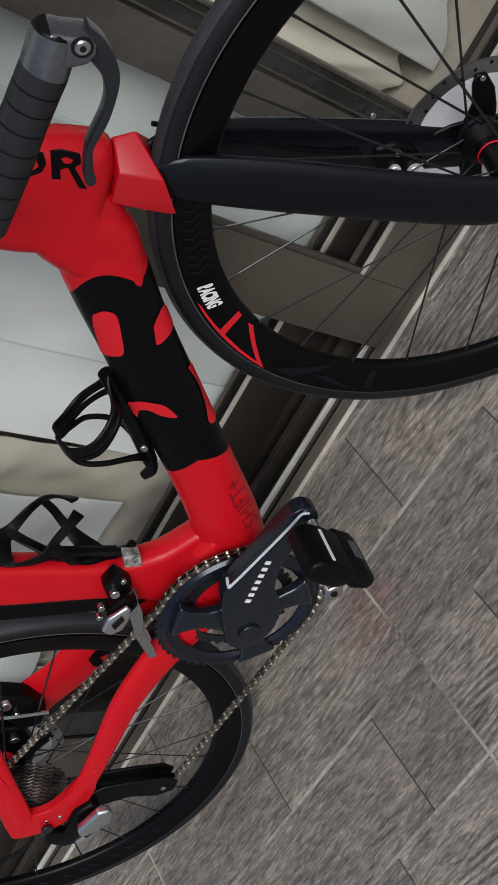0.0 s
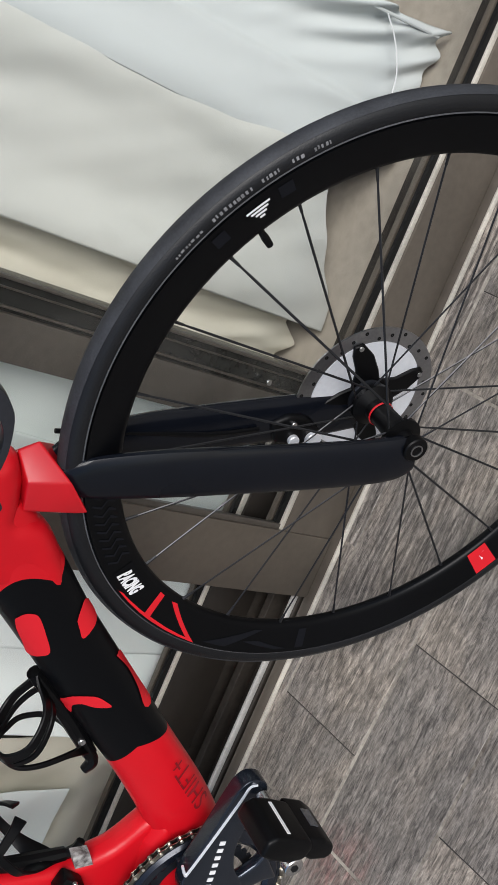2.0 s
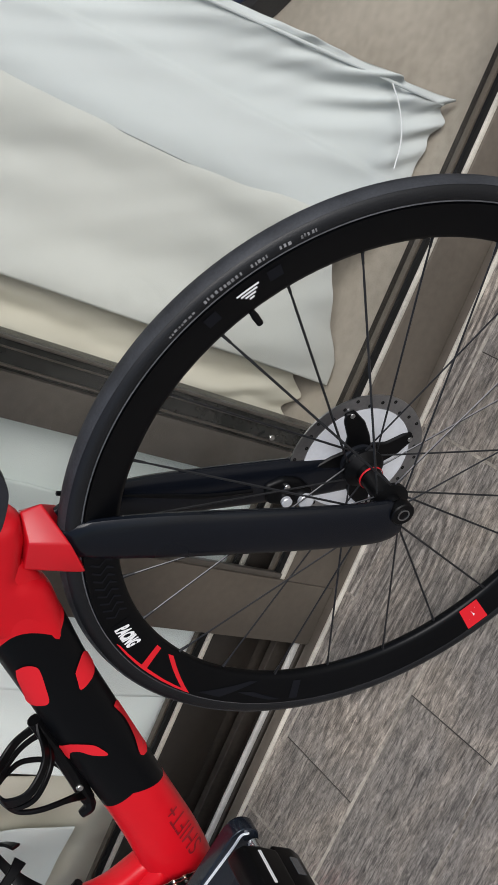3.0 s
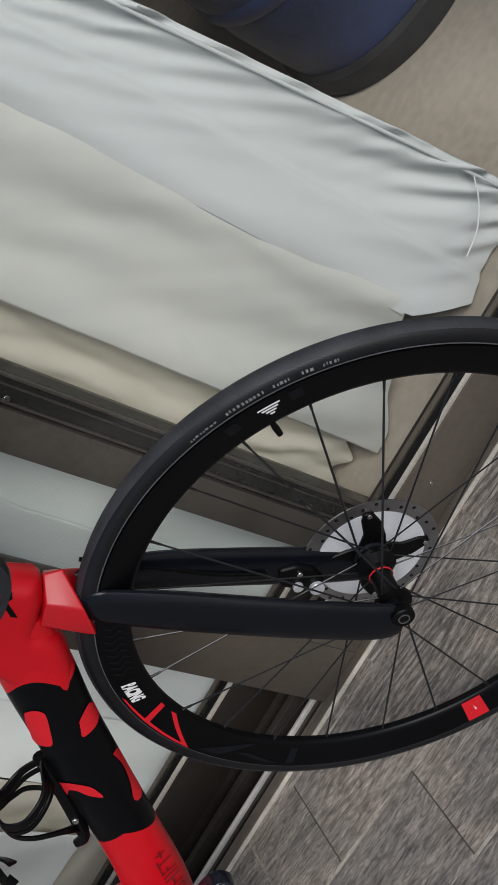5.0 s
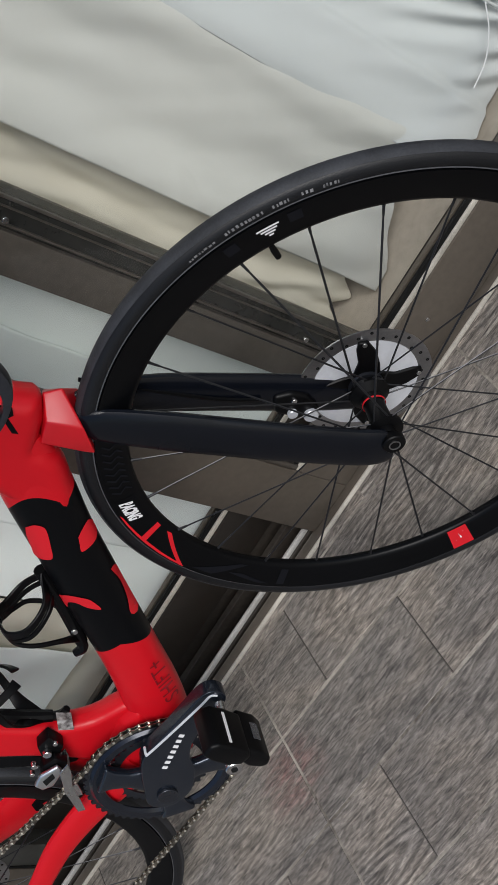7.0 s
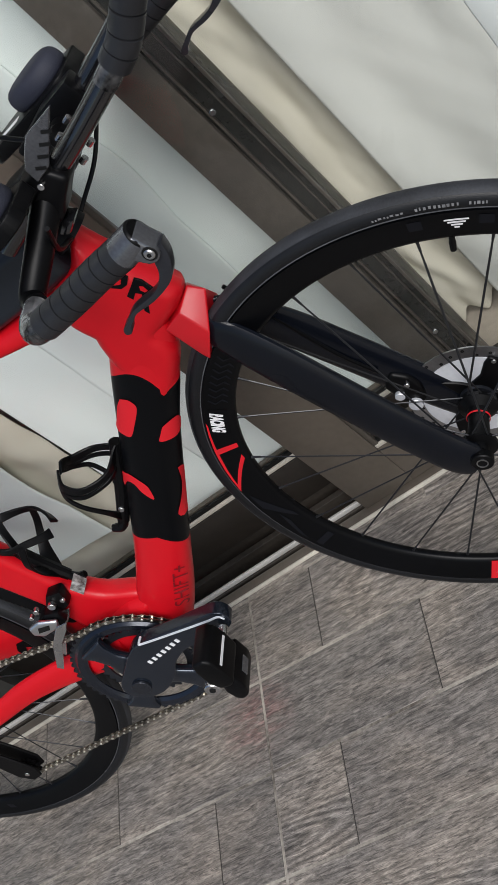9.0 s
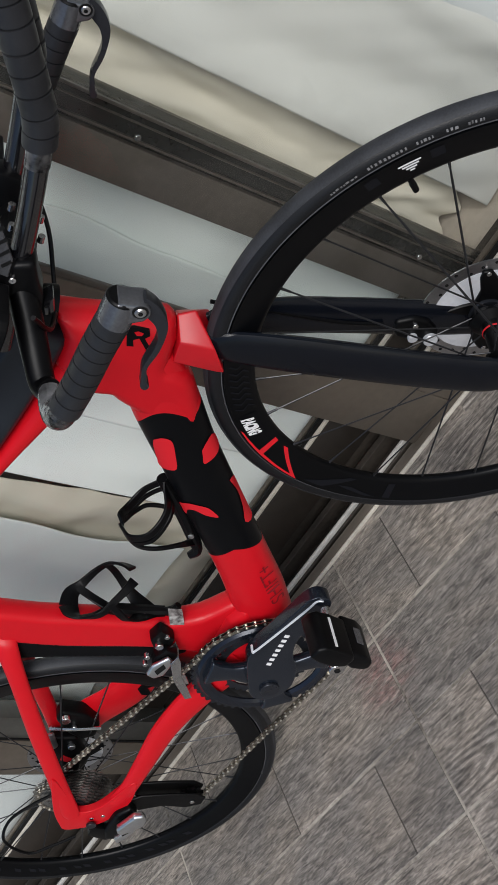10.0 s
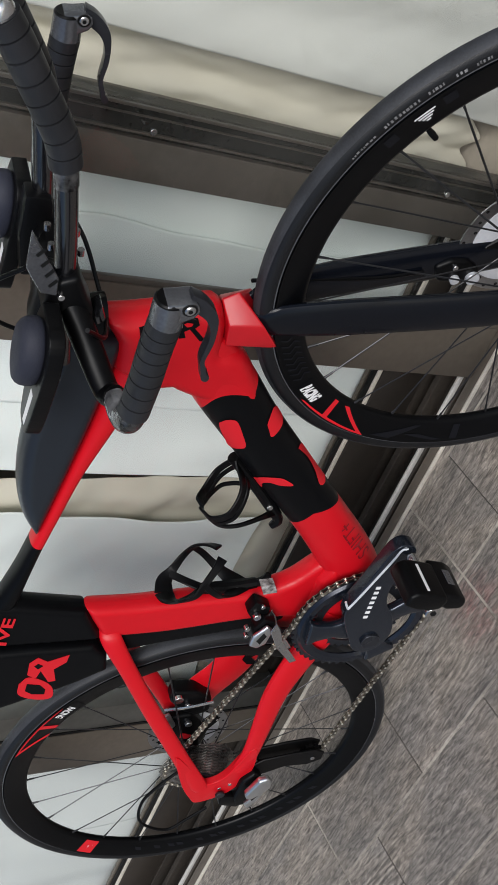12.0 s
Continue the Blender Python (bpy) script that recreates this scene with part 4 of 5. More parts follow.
mark_r([(240.6, 0.2790), (246.2, 0.2790), (246.2, 0.3095), (240.6, 0.3095)], RED_BRIGHT, "red square patch", "red_patch", 4)
mark_r([(242.2, 0.2995), (242.6, 0.2945), (243.8, 0.2905), (244.9, 0.2890), (244.6, 0.2940), (243.4, 0.2985)], WHITE, "small white logo shape", "logo_shape", 1)
put_r = on_rim(REAR)
lettering("RACING", 0.0150, lambda a, b: put_r(61.6 + math.degrees(a / 0.303) * 0.58, 0.3065 - b * 1.25) + Vector((0, -0.0008, 0)), WHITE, rear_rim, "lettering", "white lettering on black", bold=0.0005)
for i in range(14):
    a = 262 + 5.2 * i + (2 if i % 3 else 0)
    mark_r([(a, 0.289), (a + 2.4, 0.292), (a + 3.0, 0.300), (a + 0.8, 0.298)], RIM_GREY, "faint grey rim graphic", "grey_mark", 2)


def tyre_print(tyre, cx, a0, spans, mat):
    """Worn pale bars where the tyre's side print is too rubbed to read."""
    rr = R_TYRE - 0.0005
    for a, w, r0, h in spans:
        bm = bmesh.new()
        n = max(2, int(w / 0.8))
        rows = []
        for i in range(n + 1):
            q = radians(a0 - a - w * i / n)
            rows.append([bm.verts.new((cx + r * math.cos(q), -math.sqrt(max(0, T_TYRE ** 2 - (r - R_TYRE) ** 2)) - 0.0004, AXLE_Z + r * math.sin(q))) for r in (r0, r0 + h)])
        for p, q in zip(rows, rows[1:]):
            bm.faces.new((p[0], p[1], q[1], q[0]))
        part("print_bar", bm, mat, tyre, "rubbed pale side print", smooth=0)


rnd = random.Random(4)
spans, a = [], 0.0
while a < 27.5:
    w = rnd.uniform(0.22, 0.62)
    if not (5.5 < a < 7 or 14.5 < a < 15.5 or 19 < a < 21 or 23 < a < 24):
        spans.append((a, w, R_TYRE - 0.0010 + rnd.uniform(-0.0004, 0.0004), 0.0034 if a > 6 else 0.0022))
    a += w + rnd.uniform(0.18, 0.42)
tyre_print(front_tyre, FRONT, 76.5, spans, material("rubbed_print", (0.19, 0.19, 0.195), 0.7, vary=0.6, scale=300))

a = radians(64.1)
part("valve", tube([(FRONT + r * math.cos(a), 0, AXLE_Z + r * math.sin(a)) for r in (0.279, 0.272, 0.268, 0.258)], [0.0030, 0.0030, 0.0036, 0.0032], 10, 1), BLACK_PLASTIC, front_wheel, "black valve with a dull cap")


# brake rotors and callipers -------------------------------------------
def rotor(w, cx, y, r1):
    e = part("brake_rotor", lathe([(r1, y - 0.0009), (r1, y + 0.0009), (r1 - 0.016, y + 0.0009), (r1 - 0.016, y - 0.0009)], cx, AXLE_Z, 72), ROTOR, w, "bright steel brake rotor")
    part("cooling_fin", lathe([(r1 - 0.0165, y - 0.0014), (r1 - 0.0165, y + 0.0014), (0.021, y + 0.0014), (0.021, y - 0.0014)], cx, AXLE_Z, 72), FIN, e, "pale aluminium cooling fin")
    hole = finish(disc(0, y - 0.0012, 0, 0.0021, y - 0.0006, 10), "rotor_hole", GASKET)
    for i in range(30):
        a = radians(12 * i)
        h = new("rotor_hole", hole)
        h.parent = w
        rr = r1 - 0.0045 - 0.0042 * (i % 3)
        h.matrix_basis = pose(cx + rr * math.cos(a), 0, AXLE_Z + rr * math.sin(a))
    for i in range(4):
        a = radians(90 * i + 34)
        c, s = math.cos(a), math.sin(a)
        poly = [(cx + c * r - s * t, AXLE_Z + s * r + c * t) for r, t in ((0.012, -0.016), (0.030, -0.013), (r1 - 0.030, -0.006), (r1 - 0.014, 0.006), (r1 - 0.015, 0.017), (r1 - 0.026, 0.018), (0.034, 0.013), (0.012, 0.018))]
        part("carrier_arm", slab(poly, y - 0.0045, y + 0.0030, 0.0012, 1), BLACK_PLASTIC, e, "black carrier arm")
        part("rivet", disc(cx + c * (r1 - 0.018) - s * 0.010, y - 0.0048, AXLE_Z + s * (r1 - 0.018) + c * 0.010, 0.0028, y - 0.006, 10), STEEL, e)
    part("lock_ring", lathe([(0.020, y - 0.008), (0.021, y - 0.004), (0.021, y), (0.012, y), (0.012, y - 0.008)], cx, AXLE_Z, 36), DARK_METAL, e)
    return e


rotor(front_wheel, FRONT, 0.041, 0.080)
rotor(rear_wheel, REAR, 0.047, 0.070)
caliper = part("front_brake_caliper", slab([(0.517, 0.412), (0.536, 0.430), (0.552, 0.414), (0.556, 0.392), (0.548, 0.370), (0.534, 0.362), (0.522, 0.384)], 0.026, 0.052, 0.006, 3), BLACK_PLASTIC, bike, "black front brake calliper", STEER)
part("caliper_bolt", disc(0.5361, 0.0265, 0.3744, 0.0086, 0.021, 20), FIN, caliper, "bright steel bolt head")
part("caliper_bolt", disc(0.5283, 0.0265, 0.3956, 0.0060, 0.021, 16), FIN, caliper, "bright steel bolt head")
part("caliper_bolt", disc(0.5450, 0.0265, 0.4064, 0.0034, 0.022, 12), STEEL, caliper)
part("hose_guide", tube([(0.524, 0.036, 0.480), (0.521, 0.034, 0.468), (0.514, 0.034, 0.455), (0.505, 0.036, 0.446)], [0.0014, 0.0018, 0.0018, 0.0012], 8, 4), ALU, caliper, "small dull clip")
part("brake_hose", tube([(0.470, 0.020, 0.640), (0.490, 0.022, 0.560), (0.508, 0.024, 0.490), (0.528, 0.026, 0.440)], 0.0024, 8, 4), BLACK_PLASTIC, caliper, "thin black hose")
rc = part("rear_brake_caliper", slab([(-0.290, 0.421), (-0.287, 0.380), (-0.306, 0.346), (-0.336, 0.338), (-0.352, 0.356), (-0.342, 0.384), (-0.316, 0.418)], 0.024, 0.052, 0.006, 3), BLACK_PLASTIC, bike, "black rear brake calliper")
part("lower_body", slab([(-0.364, 0.400), (-0.350, 0.363), (-0.394, 0.314), (-0.441, 0.308), (-0.432, 0.360), (-0.396, 0.394)], 0.026, 0.048, 0.006, 3), BLACK_PLASTIC, rc, "black lower body")
part("adapter", tube([(-0.330, 0.020, 0.423), (-0.318, 0.016, 0.395), (-0.302, 0.018, 0.348)], 0.0028, 8, 4), STEEL, rc, "bright adapter bar")
part("caliper_bolt", disc(-0.301, 0.024, 0.410, 0.008, 0.016, 16, None, 0.001), STEEL, rc, "bright bolt head")
part("caliper_bolt", disc(-0.318, 0.024, 0.386, 0.006, 0.018, 16), STEEL, rc, "bright bolt head")
part("bracket_plate", slab([(-0.352, 0.426), (-0.343, 0.408), (-0.372, 0.386), (-0.390, 0.392), (-0.396, 0.404)], 0.018, 0.024, 0.002, 2), ALU, rc, "polished bracket plate")
part("caliper_bolt", disc(-0.372, 0.026, 0.362, 0.006, 0.020, 16), ALU, rc, "bright bolt head")
part("print_bar", slab([(-0.402, 0.363), (-0.408, 0.341), (-0.420, 0.339), (-0.416, 0.359)], 0.0245, 0.0265), RED_BRIGHT, rc, "red print")
part("hub_end", disc(REAR, 0.052, AXLE_Z, 0.016, 0.062, 24), DARK_METAL, rear_wheel)

# fork ------------------------------------------------------------------
fork = group("fork", bike, "black aero fork with red crown corners", STEER)
LEG = [(0.4825, 0.029, 0.553, 0.0262, 0.0085), (0.5095, 0.035, 0.487, 0.0265, 0.0095), (0.5360, 0.040, 0.421, 0.0265, 0.0095), (0.5580, 0.043, 0.368, 0.0265, 0.0090), (0.5705, 0.0445, 0.342, 0.0265, 0.0090), (0.5790, 0.0445, 0.327, 0.0250, 0.0088), (0.5850, 0.0445, 0.318, 0.0190, 0.0080)]
TOP = [(0.434, 0.0130, 0.648, 0.0080, 0.0045), (0.4420, 0.0155, 0.630, 0.0145, 0.0055), (0.4570, 0.0210, 0.606, 0.0228, 0.0070)]
for s in (-1, 1):
    part("fork_leg", aero([(x, s * y, z, a, b) for x, y, z, a, b in TOP + LEG], 20, 6, 2.4), NAVY, fork, "blue-black aero fork leg")


def crown():
    """Red crown: a nose that turns over a soft ridge into the two sides."""
    half = [(0.405, 0.014, 0.6500), (0.4085, 0.0235, 0.6540), (0.4385, 0.0245, 0.6640), (0.4520, 0.0300, 0.6280), (0.4260, 0.0325, 0.5990)]
    mid = [(0.4535, 0.0, 0.6745), (0.4680, 0.0, 0.6600)]
    bm = bmesh.new()
    near = [bm.verts.new((x, -y, z)) for x, y, z in half]
    far = [bm.verts.new((x, y, z)) for x, y, z in half]
    a, b = [bm.verts.new(p) for p in mid]
    for q in (near, far):
        for f in ((q[1], q[2], q[3], q[4]), (q[2], a, b, q[3]), (q[0], q[1], q[4])):
            bm.faces.new(f)
    bm.faces.new((near[0], near[4], far[4], far[0]))
    bm.faces.new((near[0], near[1], near[2], a, far[2], far[1], far[0]))
    bm.faces.new((near[3], b, far[3], far[4], near[4]))
    bmesh.ops.recalc_face_normals(bm, faces=bm.faces)
    bmesh.ops.bevel(bm, geom=bm.edges[:], offset=0.0022, segments=4, profile=0.5, affect="EDGES", clamp_overlap=True)
    return bm


part("crown", crown(), RED_GLOSS, fork, "red painted fork crown", smooth=40)
part("axle_end", disc(0.5945, -0.046, 0.3270, 0.0130, -0.0565, 24), BLACK_PLASTIC, fork, "dark axle end")
part("axle_socket", lathe([(0.0066, -0.0575), (0.0054, -0.0575), (0.0054, -0.0555), (0.0066, -0.0555)], 0.5945, 0.3270, 20), ROTOR, fork, "bright hexagon socket rim")

# drive train -------------------------------------------------------------
bx, bz = BB
crankset = group("crankset", bike, "dark grey-blue four-arm crankset with two chainrings")


def toothed(r_out, r_in, teeth, y0, y1):
    bm = bmesh.new()
    n = teeth * 4
    outer = [r_out if (i % 4) in (0, 1) else r_out - 0.0042 for i in range(n)]
    ring = []
    for y in (y0, y1):
        ring.append(([bm.verts.new((bx + outer[i] * math.cos(2 * math.pi * i / n), y, bz + outer[i] * math.sin(2 * math.pi * i / n))) for i in range(n)],
                     [bm.verts.new((bx + r_in * math.cos(2 * math.pi * i / n), y, bz + r_in * math.sin(2 * math.pi * i / n))) for i in range(n)]))
    (o0, i0), (o1, i1) = ring
    for i in range(n):
        j = (i + 1) % n
        bm.faces.new((o0[i], o0[j], i0[j], i0[i]))
        bm.faces.new((o1[j], o1[i], i1[i], i1[j]))
        bm.faces.new((o0[j], o0[i], o1[i], o1[j]))
        bm.faces.new((i0[i], i0[j], i1[j], i1[i]))
    return bm


part("large_chainring", toothed(0.1055, 0.082, 52, -0.0485, -0.0450), DARK_METAL, crankset, "dark toothed chainring", smooth=25)
part("ring_face", lathe([(0.098, -0.0490), (0.094, -0.0525), (0.085, -0.0525), (0.080, -0.0490), (0.080, -0.0470), (0.098, -0.0470)], bx, bz, 96), RING, crankset, "smooth blue-black ring face")
part("small_chainring", toothed(0.072, 0.058, 36, -0.0410, -0.0380), DARK_METAL, crankset, "dark toothed chainring", smooth=25)
arm = arc([(0.170, 0.3257), (0.185, 0.3240), (0.196, 0.3175), (0.199, 0.3060), (0.196, 0.2950), (0.184, 0.2880), (0.165, 0.2890), (0.127, 0.2885), (0.102, 0.2840), (0.076, 0.2700), (0.056, 0.249), (0.020, 0.231), (-0.010, 0.235), (-0.026, 0.252), (-0.022, 0.274), (0.002, 0.294), (0.034, 0.318), (0.0630, 0.3310), (0.1177, 0.3280), (0.170, 0.3257)], 3)[:-1]
crank_arm = part("crank_arm", slab(arm, -0.084, -0.064, 0.008, 5), CRANK, crankset, "smooth blue-grey hollow crank arm")
for a0 in (108, 226, 34, -44):
    a = radians(a0)
    c, s = math.cos(a), math.sin(a)
    poly = [(bx + c * r - s * t, bz + s * r + c * t) for r, t in ((0.010, -0.026), (0.048, -0.014), (0.070, -0.017), (0.086, -0.026), (0.086, 0.026), (0.070, 0.017), (0.048, 0.014), (0.010, 0.026))]
    part("spider_arm", slab(poly, -0.064, -0.049, 0.005, 3), CRANK, crankset)
    part("ring_bolt", disc(bx + 0.080 * c, -0.0530, bz + 0.080 * s, 0.004, -0.0545, 12), DARK_METAL, crankset)
# the arm's edge highlight, modelled as a thin pale rod
part("arm_edge", tube([(0.0789, -0.0835, 0.3413), (0.0680, -0.0845, 0.3325), (0.0720, -0.0848, 0.3300), (0.1177, -0.0848, 0.3232), (0.1712, -0.0845, 0.3160), (0.1890, -0.0840, 0.3140), (0.1930, -0.0835, 0.3060)], 0.0017, 6, 5), FIN, crankset, "highlight along the arm's edge, put in as a pale line")
bm = bmesh.new()
for i in range(7):
    x = 0.050 + 0.0102 * i
    z = 0.2900 + 0.0023 * i
    slab([(x, z), (x + 0.0050, z + 0.0008), (x + 0.0040, z + 0.0076), (x - 0.0010, z + 0.0068)], -0.0848, -0.0838, 0, 1, bm)
part("lettering_bars", bm, WHITE, crank_arm, "small white maker's lettering", smooth=0)
part("axle_cap", disc(bx, -0.084, bz, 0.014, -0.088, 24), DARK_METAL, crankset)
part("left_crank_arm", slab([(-0.182, 0.228), (-0.165, 0.222), (0.0, 0.238), (0.018, 0.259), (0.0, 0.280), (-0.165, 0.252), (-0.182, 0.244)], 0.058, 0.076, 0.006, 3), CRANK, crankset, "blue-grey left crank arm")


def pedal(x, y0, y1, z, s, lab):
    e = group("pedal", bike, lab, pose(x, 0, z, 0, 4 if s < 0 else 184, 0))
    yl = lambda f: y0 + (y1 - y0) * f

    def plate(name, poly, f0, f1, bev, mat, label="", seg=3):
        lo, hi = sorted((yl(f0), yl(f1)))
        part(name, slab(poly, lo, hi, bev, seg), mat, e, label)

    plate("body", [(-0.014, 0.037), (0.003, 0.038), (0.011, 0.030), (0.013, 0.010), (0.012, -0.016), (0.005, -0.022), (-0.010, -0.020), (-0.018, -0.004), (-0.018, 0.020)], 0.16, 0.98, 0.006, BLACK_PLASTIC, "black clip-in pedal body")
    plate("hook", [(0.011, -0.012), (0.012, -0.040), (0.006, -0.056), (-0.004, -0.060), (-0.012, -0.054), (-0.016, -0.036), (-0.010, -0.016)], 0.06, 0.90, 0.005, BLACK_PLASTIC, "black rear hook")
    plate("window", [(0.0112, -0.030), (0.0130, -0.030), (0.0126, -0.041), (0.0108, -0.041)], 0.30, 0.62, 0.0, HOOD, "pale gap in the hook")
    plate("print_bar", [(0.0128, 0.0150), (0.0136, 0.0150), (0.0140, 0.0115), (0.0132, 0.0115)], 0.28, 0.88, 0.0, WHITE, "thin white print line")
    plate("spring_arm", [(-0.014, -0.008), (-0.014, -0.020), (-0.034, -0.043), (-0.044, -0.034), (-0.034, -0.022)], 0.55, 0.66, 0.002, STEEL, "bright spring arm", 2)
    part("axle", disc(0, yl(-0.08), 0, 0.0075, yl(0.25), 16), STEEL, e, "steel axle")
    part("end_cap", disc(-0.035, yl(0.62), -0.033, 0.0108, yl(0.78), 24, None, 0.001), STEEL, e, "bright round bolt head")
    part("cap_socket", disc(-0.035, yl(0.78), -0.033, 0.0044, yl(0.795), 6), GASKET, e, "dark hexagon socket")
    return e


pedal(0.185, -0.095, -0.169, 0.299, -1, "black clip-in road pedal on the near crank")
pedal(-0.179, 0.076, 0.140, 0.219, 1, "black clip-in road pedal on the far crank")

# cassette, derailleurs and chain
cassette = group("cassette", bike, "steel cassette with many sprockets")
for i in range(11):
    r = 0.0245 + 0.0040 * i
    y = -0.0460 + 0.0026 * i
    bm = bmesh.new()
    n = (11 + 2 * i) * 2
    prof = [r if k % 2 else r - 0.0035 for k in range(n)]
    vs = [[bm.verts.new((REAR + prof[k] * math.cos(2 * math.pi * k / n), y + dy, AXLE_Z + prof[k] * math.sin(2 * math.pi * k / n))) for k in range(n)] for dy in (-0.0006, 0.0006)]
    for k in range(n):
        bm.faces.new((vs[0][k], vs[0][(k + 1) % n], vs[1][(k + 1) % n], vs[1][k]))
    bm.faces.new(vs[0][::-1])
    bm.faces.new(vs[1])
    part("sprocket", bm, COG, cassette, smooth=0)
part("lockring", disc(REAR, -0.047, AXLE_Z, 0.018, -0.050, 24), DARK_METAL, cassette)
web = [(-0.3390, 0.4120), (-0.3700, 0.3780), (-0.4040, 0.3500), (-0.4130, 0.3380), (-0.4122, 0.3264), (-0.4020, 0.3140), (-0.3817, 0.3060), (-0.3550, 0.3022), (-0.3150, 0.2960), (-0.3150, 0.2840), (-0.3600, 0.2690), (-0.3966, 0.2684), (-0.4240, 0.2760), (-0.4427, 0.2867), (-0.4600, 0.3080), (-0.4694, 0.3298), (-0.4582, 0.3439), (-0.4200, 0.3745), (-0.3440, 0.4175)]
part("stay_web", slab(arc(web + web[:1], 3)[:-1], -0.0645, -0.0512, 0.0060, 4), RED, bike, "rounded red web where the stays meet")
part("dropout_cap", disc(-0.436, -0.068, 0.300, 0.008, -0.072, 18), DARK_METAL, bike, "dark thru-axle cap")

rd = group("rear_derailleur", bike, "black and silver rear derailleur", pose(-0.022, 0.008, -0.032))
part("mount", slab([(-0.418, 0.330), (-0.445, 0.322), (-0.452, 0.285), (-0.436, 0.272), (-0.418, 0.290)], -0.080, -0.066, 0.004, 2), BLACK_PLASTIC, rd)
part("knuckle", slab([(-0.383, 0.3055), (-0.394, 0.298), (-0.396, 0.289), (-0.378, 0.276), (-0.360, 0.268), (-0.342, 0.274), (-0.333, 0.285), (-0.340, 0.298), (-0.362, 0.302)], -0.100, -0.088, 0.004, 3), ALU, rd, "polished silver outer link")
part("lower_link", slab([(-0.414, 0.293), (-0.426, 0.281), (-0.404, 0.274), (-0.380, 0.271), (-0.372, 0.278), (-0.392, 0.286)], -0.098, -0.090, 0.003, 2), ALU, rd, "polished silver lower link")
part("link_gap", slab([(-0.392, 0.292), (-0.398, 0.286), (-0.372, 0.277), (-0.368, 0.281)], -0.0992, -0.0975), GASKET, rd, "dark gap between the links")
part("link_plate", slab([(-0.446, 0.290), (-0.424, 0.304), (-0.372, 0.312), (-0.346, 0.298), (-0.362, 0.276), (-0.410, 0.262), (-0.440, 0.268)], -0.082, -0.060, 0.006, 3), BLACK_PLASTIC, rd, "black parallelogram")
for y0, y1 in ((-0.066, -0.062), (-0.044, -0.040)):
    part("cage_plate", slab([(-0.392, 0.302), (-0.362, 0.310), (-0.330, 0.285), (-0.312, 0.240), (-0.300, 0.200), (-0.306, 0.180), (-0.326, 0.176), (-0.342, 0.196), (-0.348, 0.236), (-0.372, 0.270)], y0, y1, 0.001, 1), BLACK_PLASTIC, rd, "black cage plate")
for x, z in ((-0.372, 0.284), (-0.322, 0.196)):
    bm = bmesh.new()
    n = 22
    prof = [0.0205 if k % 2 else 0.0160 for k in range(n)]
    vs = [[bm.verts.new((x + prof[k] * math.cos(2 * math.pi * k / n), y, z + prof[k] * math.sin(2 * math.pi * k / n))) for k in range(n)] for y in (-0.056, -0.050)]
    for k in range(n):
        bm.faces.new((vs[0][k], vs[0][(k + 1) % n], vs[1][(k + 1) % n], vs[1][k]))
    bm.faces.new(vs[0][::-1])
    bm.faces.new(vs[1])
    part("jockey_wheel", bm, BLACK_PLASTIC, rd, "black jockey wheel", smooth=0)
    part("jockey_bolt", disc(x, -0.0665, z, 0.004, -0.068, 12), STEEL, rd)
for x, z in ((-0.430, 0.326), (-0.404, 0.336), (-0.392, 0.322)):
    part("bolt", disc(x, -0.068, z, 0.0035, -0.073, 10), STEEL, rd, "bright bolt head")
part("cable_loop", tube([(-0.470, -0.068, 0.330), (-0.500, -0.072, 0.355), (-0.528, -0.075, 0.385), (-0.505, -0.072, 0.438), (-0.458, -0.064, 0.452), (-0.415, -0.058, 0.436), (-0.385, -0.050, 0.410)], 0.0026, 8, 6), BLACK_PLASTIC, rd, "black cable housing in a loop")

fd = group("front_derailleur", bike, "black and silver front derailleur")
part("mount", slab([(0.018, 0.452), (-0.006, 0.456), (-0.022, 0.440), (-0.014, 0.420), (0.008, 0.424)], -0.036, -0.016, 0.004, 2), BLACK_PLASTIC, fd, "black clamp body", pose(-0.009, 0, -0.020))
part("arm_block", slab([(-0.004, 0.432), (-0.022, 0.440), (-0.044, 0.432), (-0.046, 0.414), (-0.024, 0.406), (-0.006, 0.412)], -0.048, -0.028, 0.004, 2), BLACK_PLASTIC, fd, "black arm block", pose(-0.009, 0, -0.020))
part("cable_anchor", disc(-0.006, -0.036, 0.442, 0.0058, -0.044, 14), STEEL, fd, "bright cable anchor bolt", pose(-0.009, 0, -0.020))
part("bolt", disc(0.012, -0.036, 0.440, 0.0035, -0.040, 12), STEEL, fd, "bright bolt head", pose(-0.009, 0, -0.020))
part("bolt", disc(-0.038, -0.048, 0.424, 0.0042, -0.053, 12), STEEL, fd, "bright bolt head", pose(-0.009, 0, -0.020))
part("link", slab([(-0.018, 0.407), (-0.044, 0.420), (-0.064, 0.416), (-0.068, 0.402), (-0.056, 0.392), (-0.026, 0.394)], -0.056, -0.049, 0.004, 3), ALU, fd, "silver link")
part("link_slot", slab([(-0.032, 0.407), (-0.050, 0.411), (-0.056, 0.403), (-0.038, 0.400)], -0.0568, -0.0555), GASKET, fd, "dark slot")
part("adjuster", disc(-0.030, -0.046, 0.434, 0.0040, -0.054, 12), STEEL, fd, "bright adjusting screw")
part("adjuster", disc(-0.046, -0.046, 0.428, 0.0034, -0.053, 12), STEEL, fd, "bright adjusting screw")
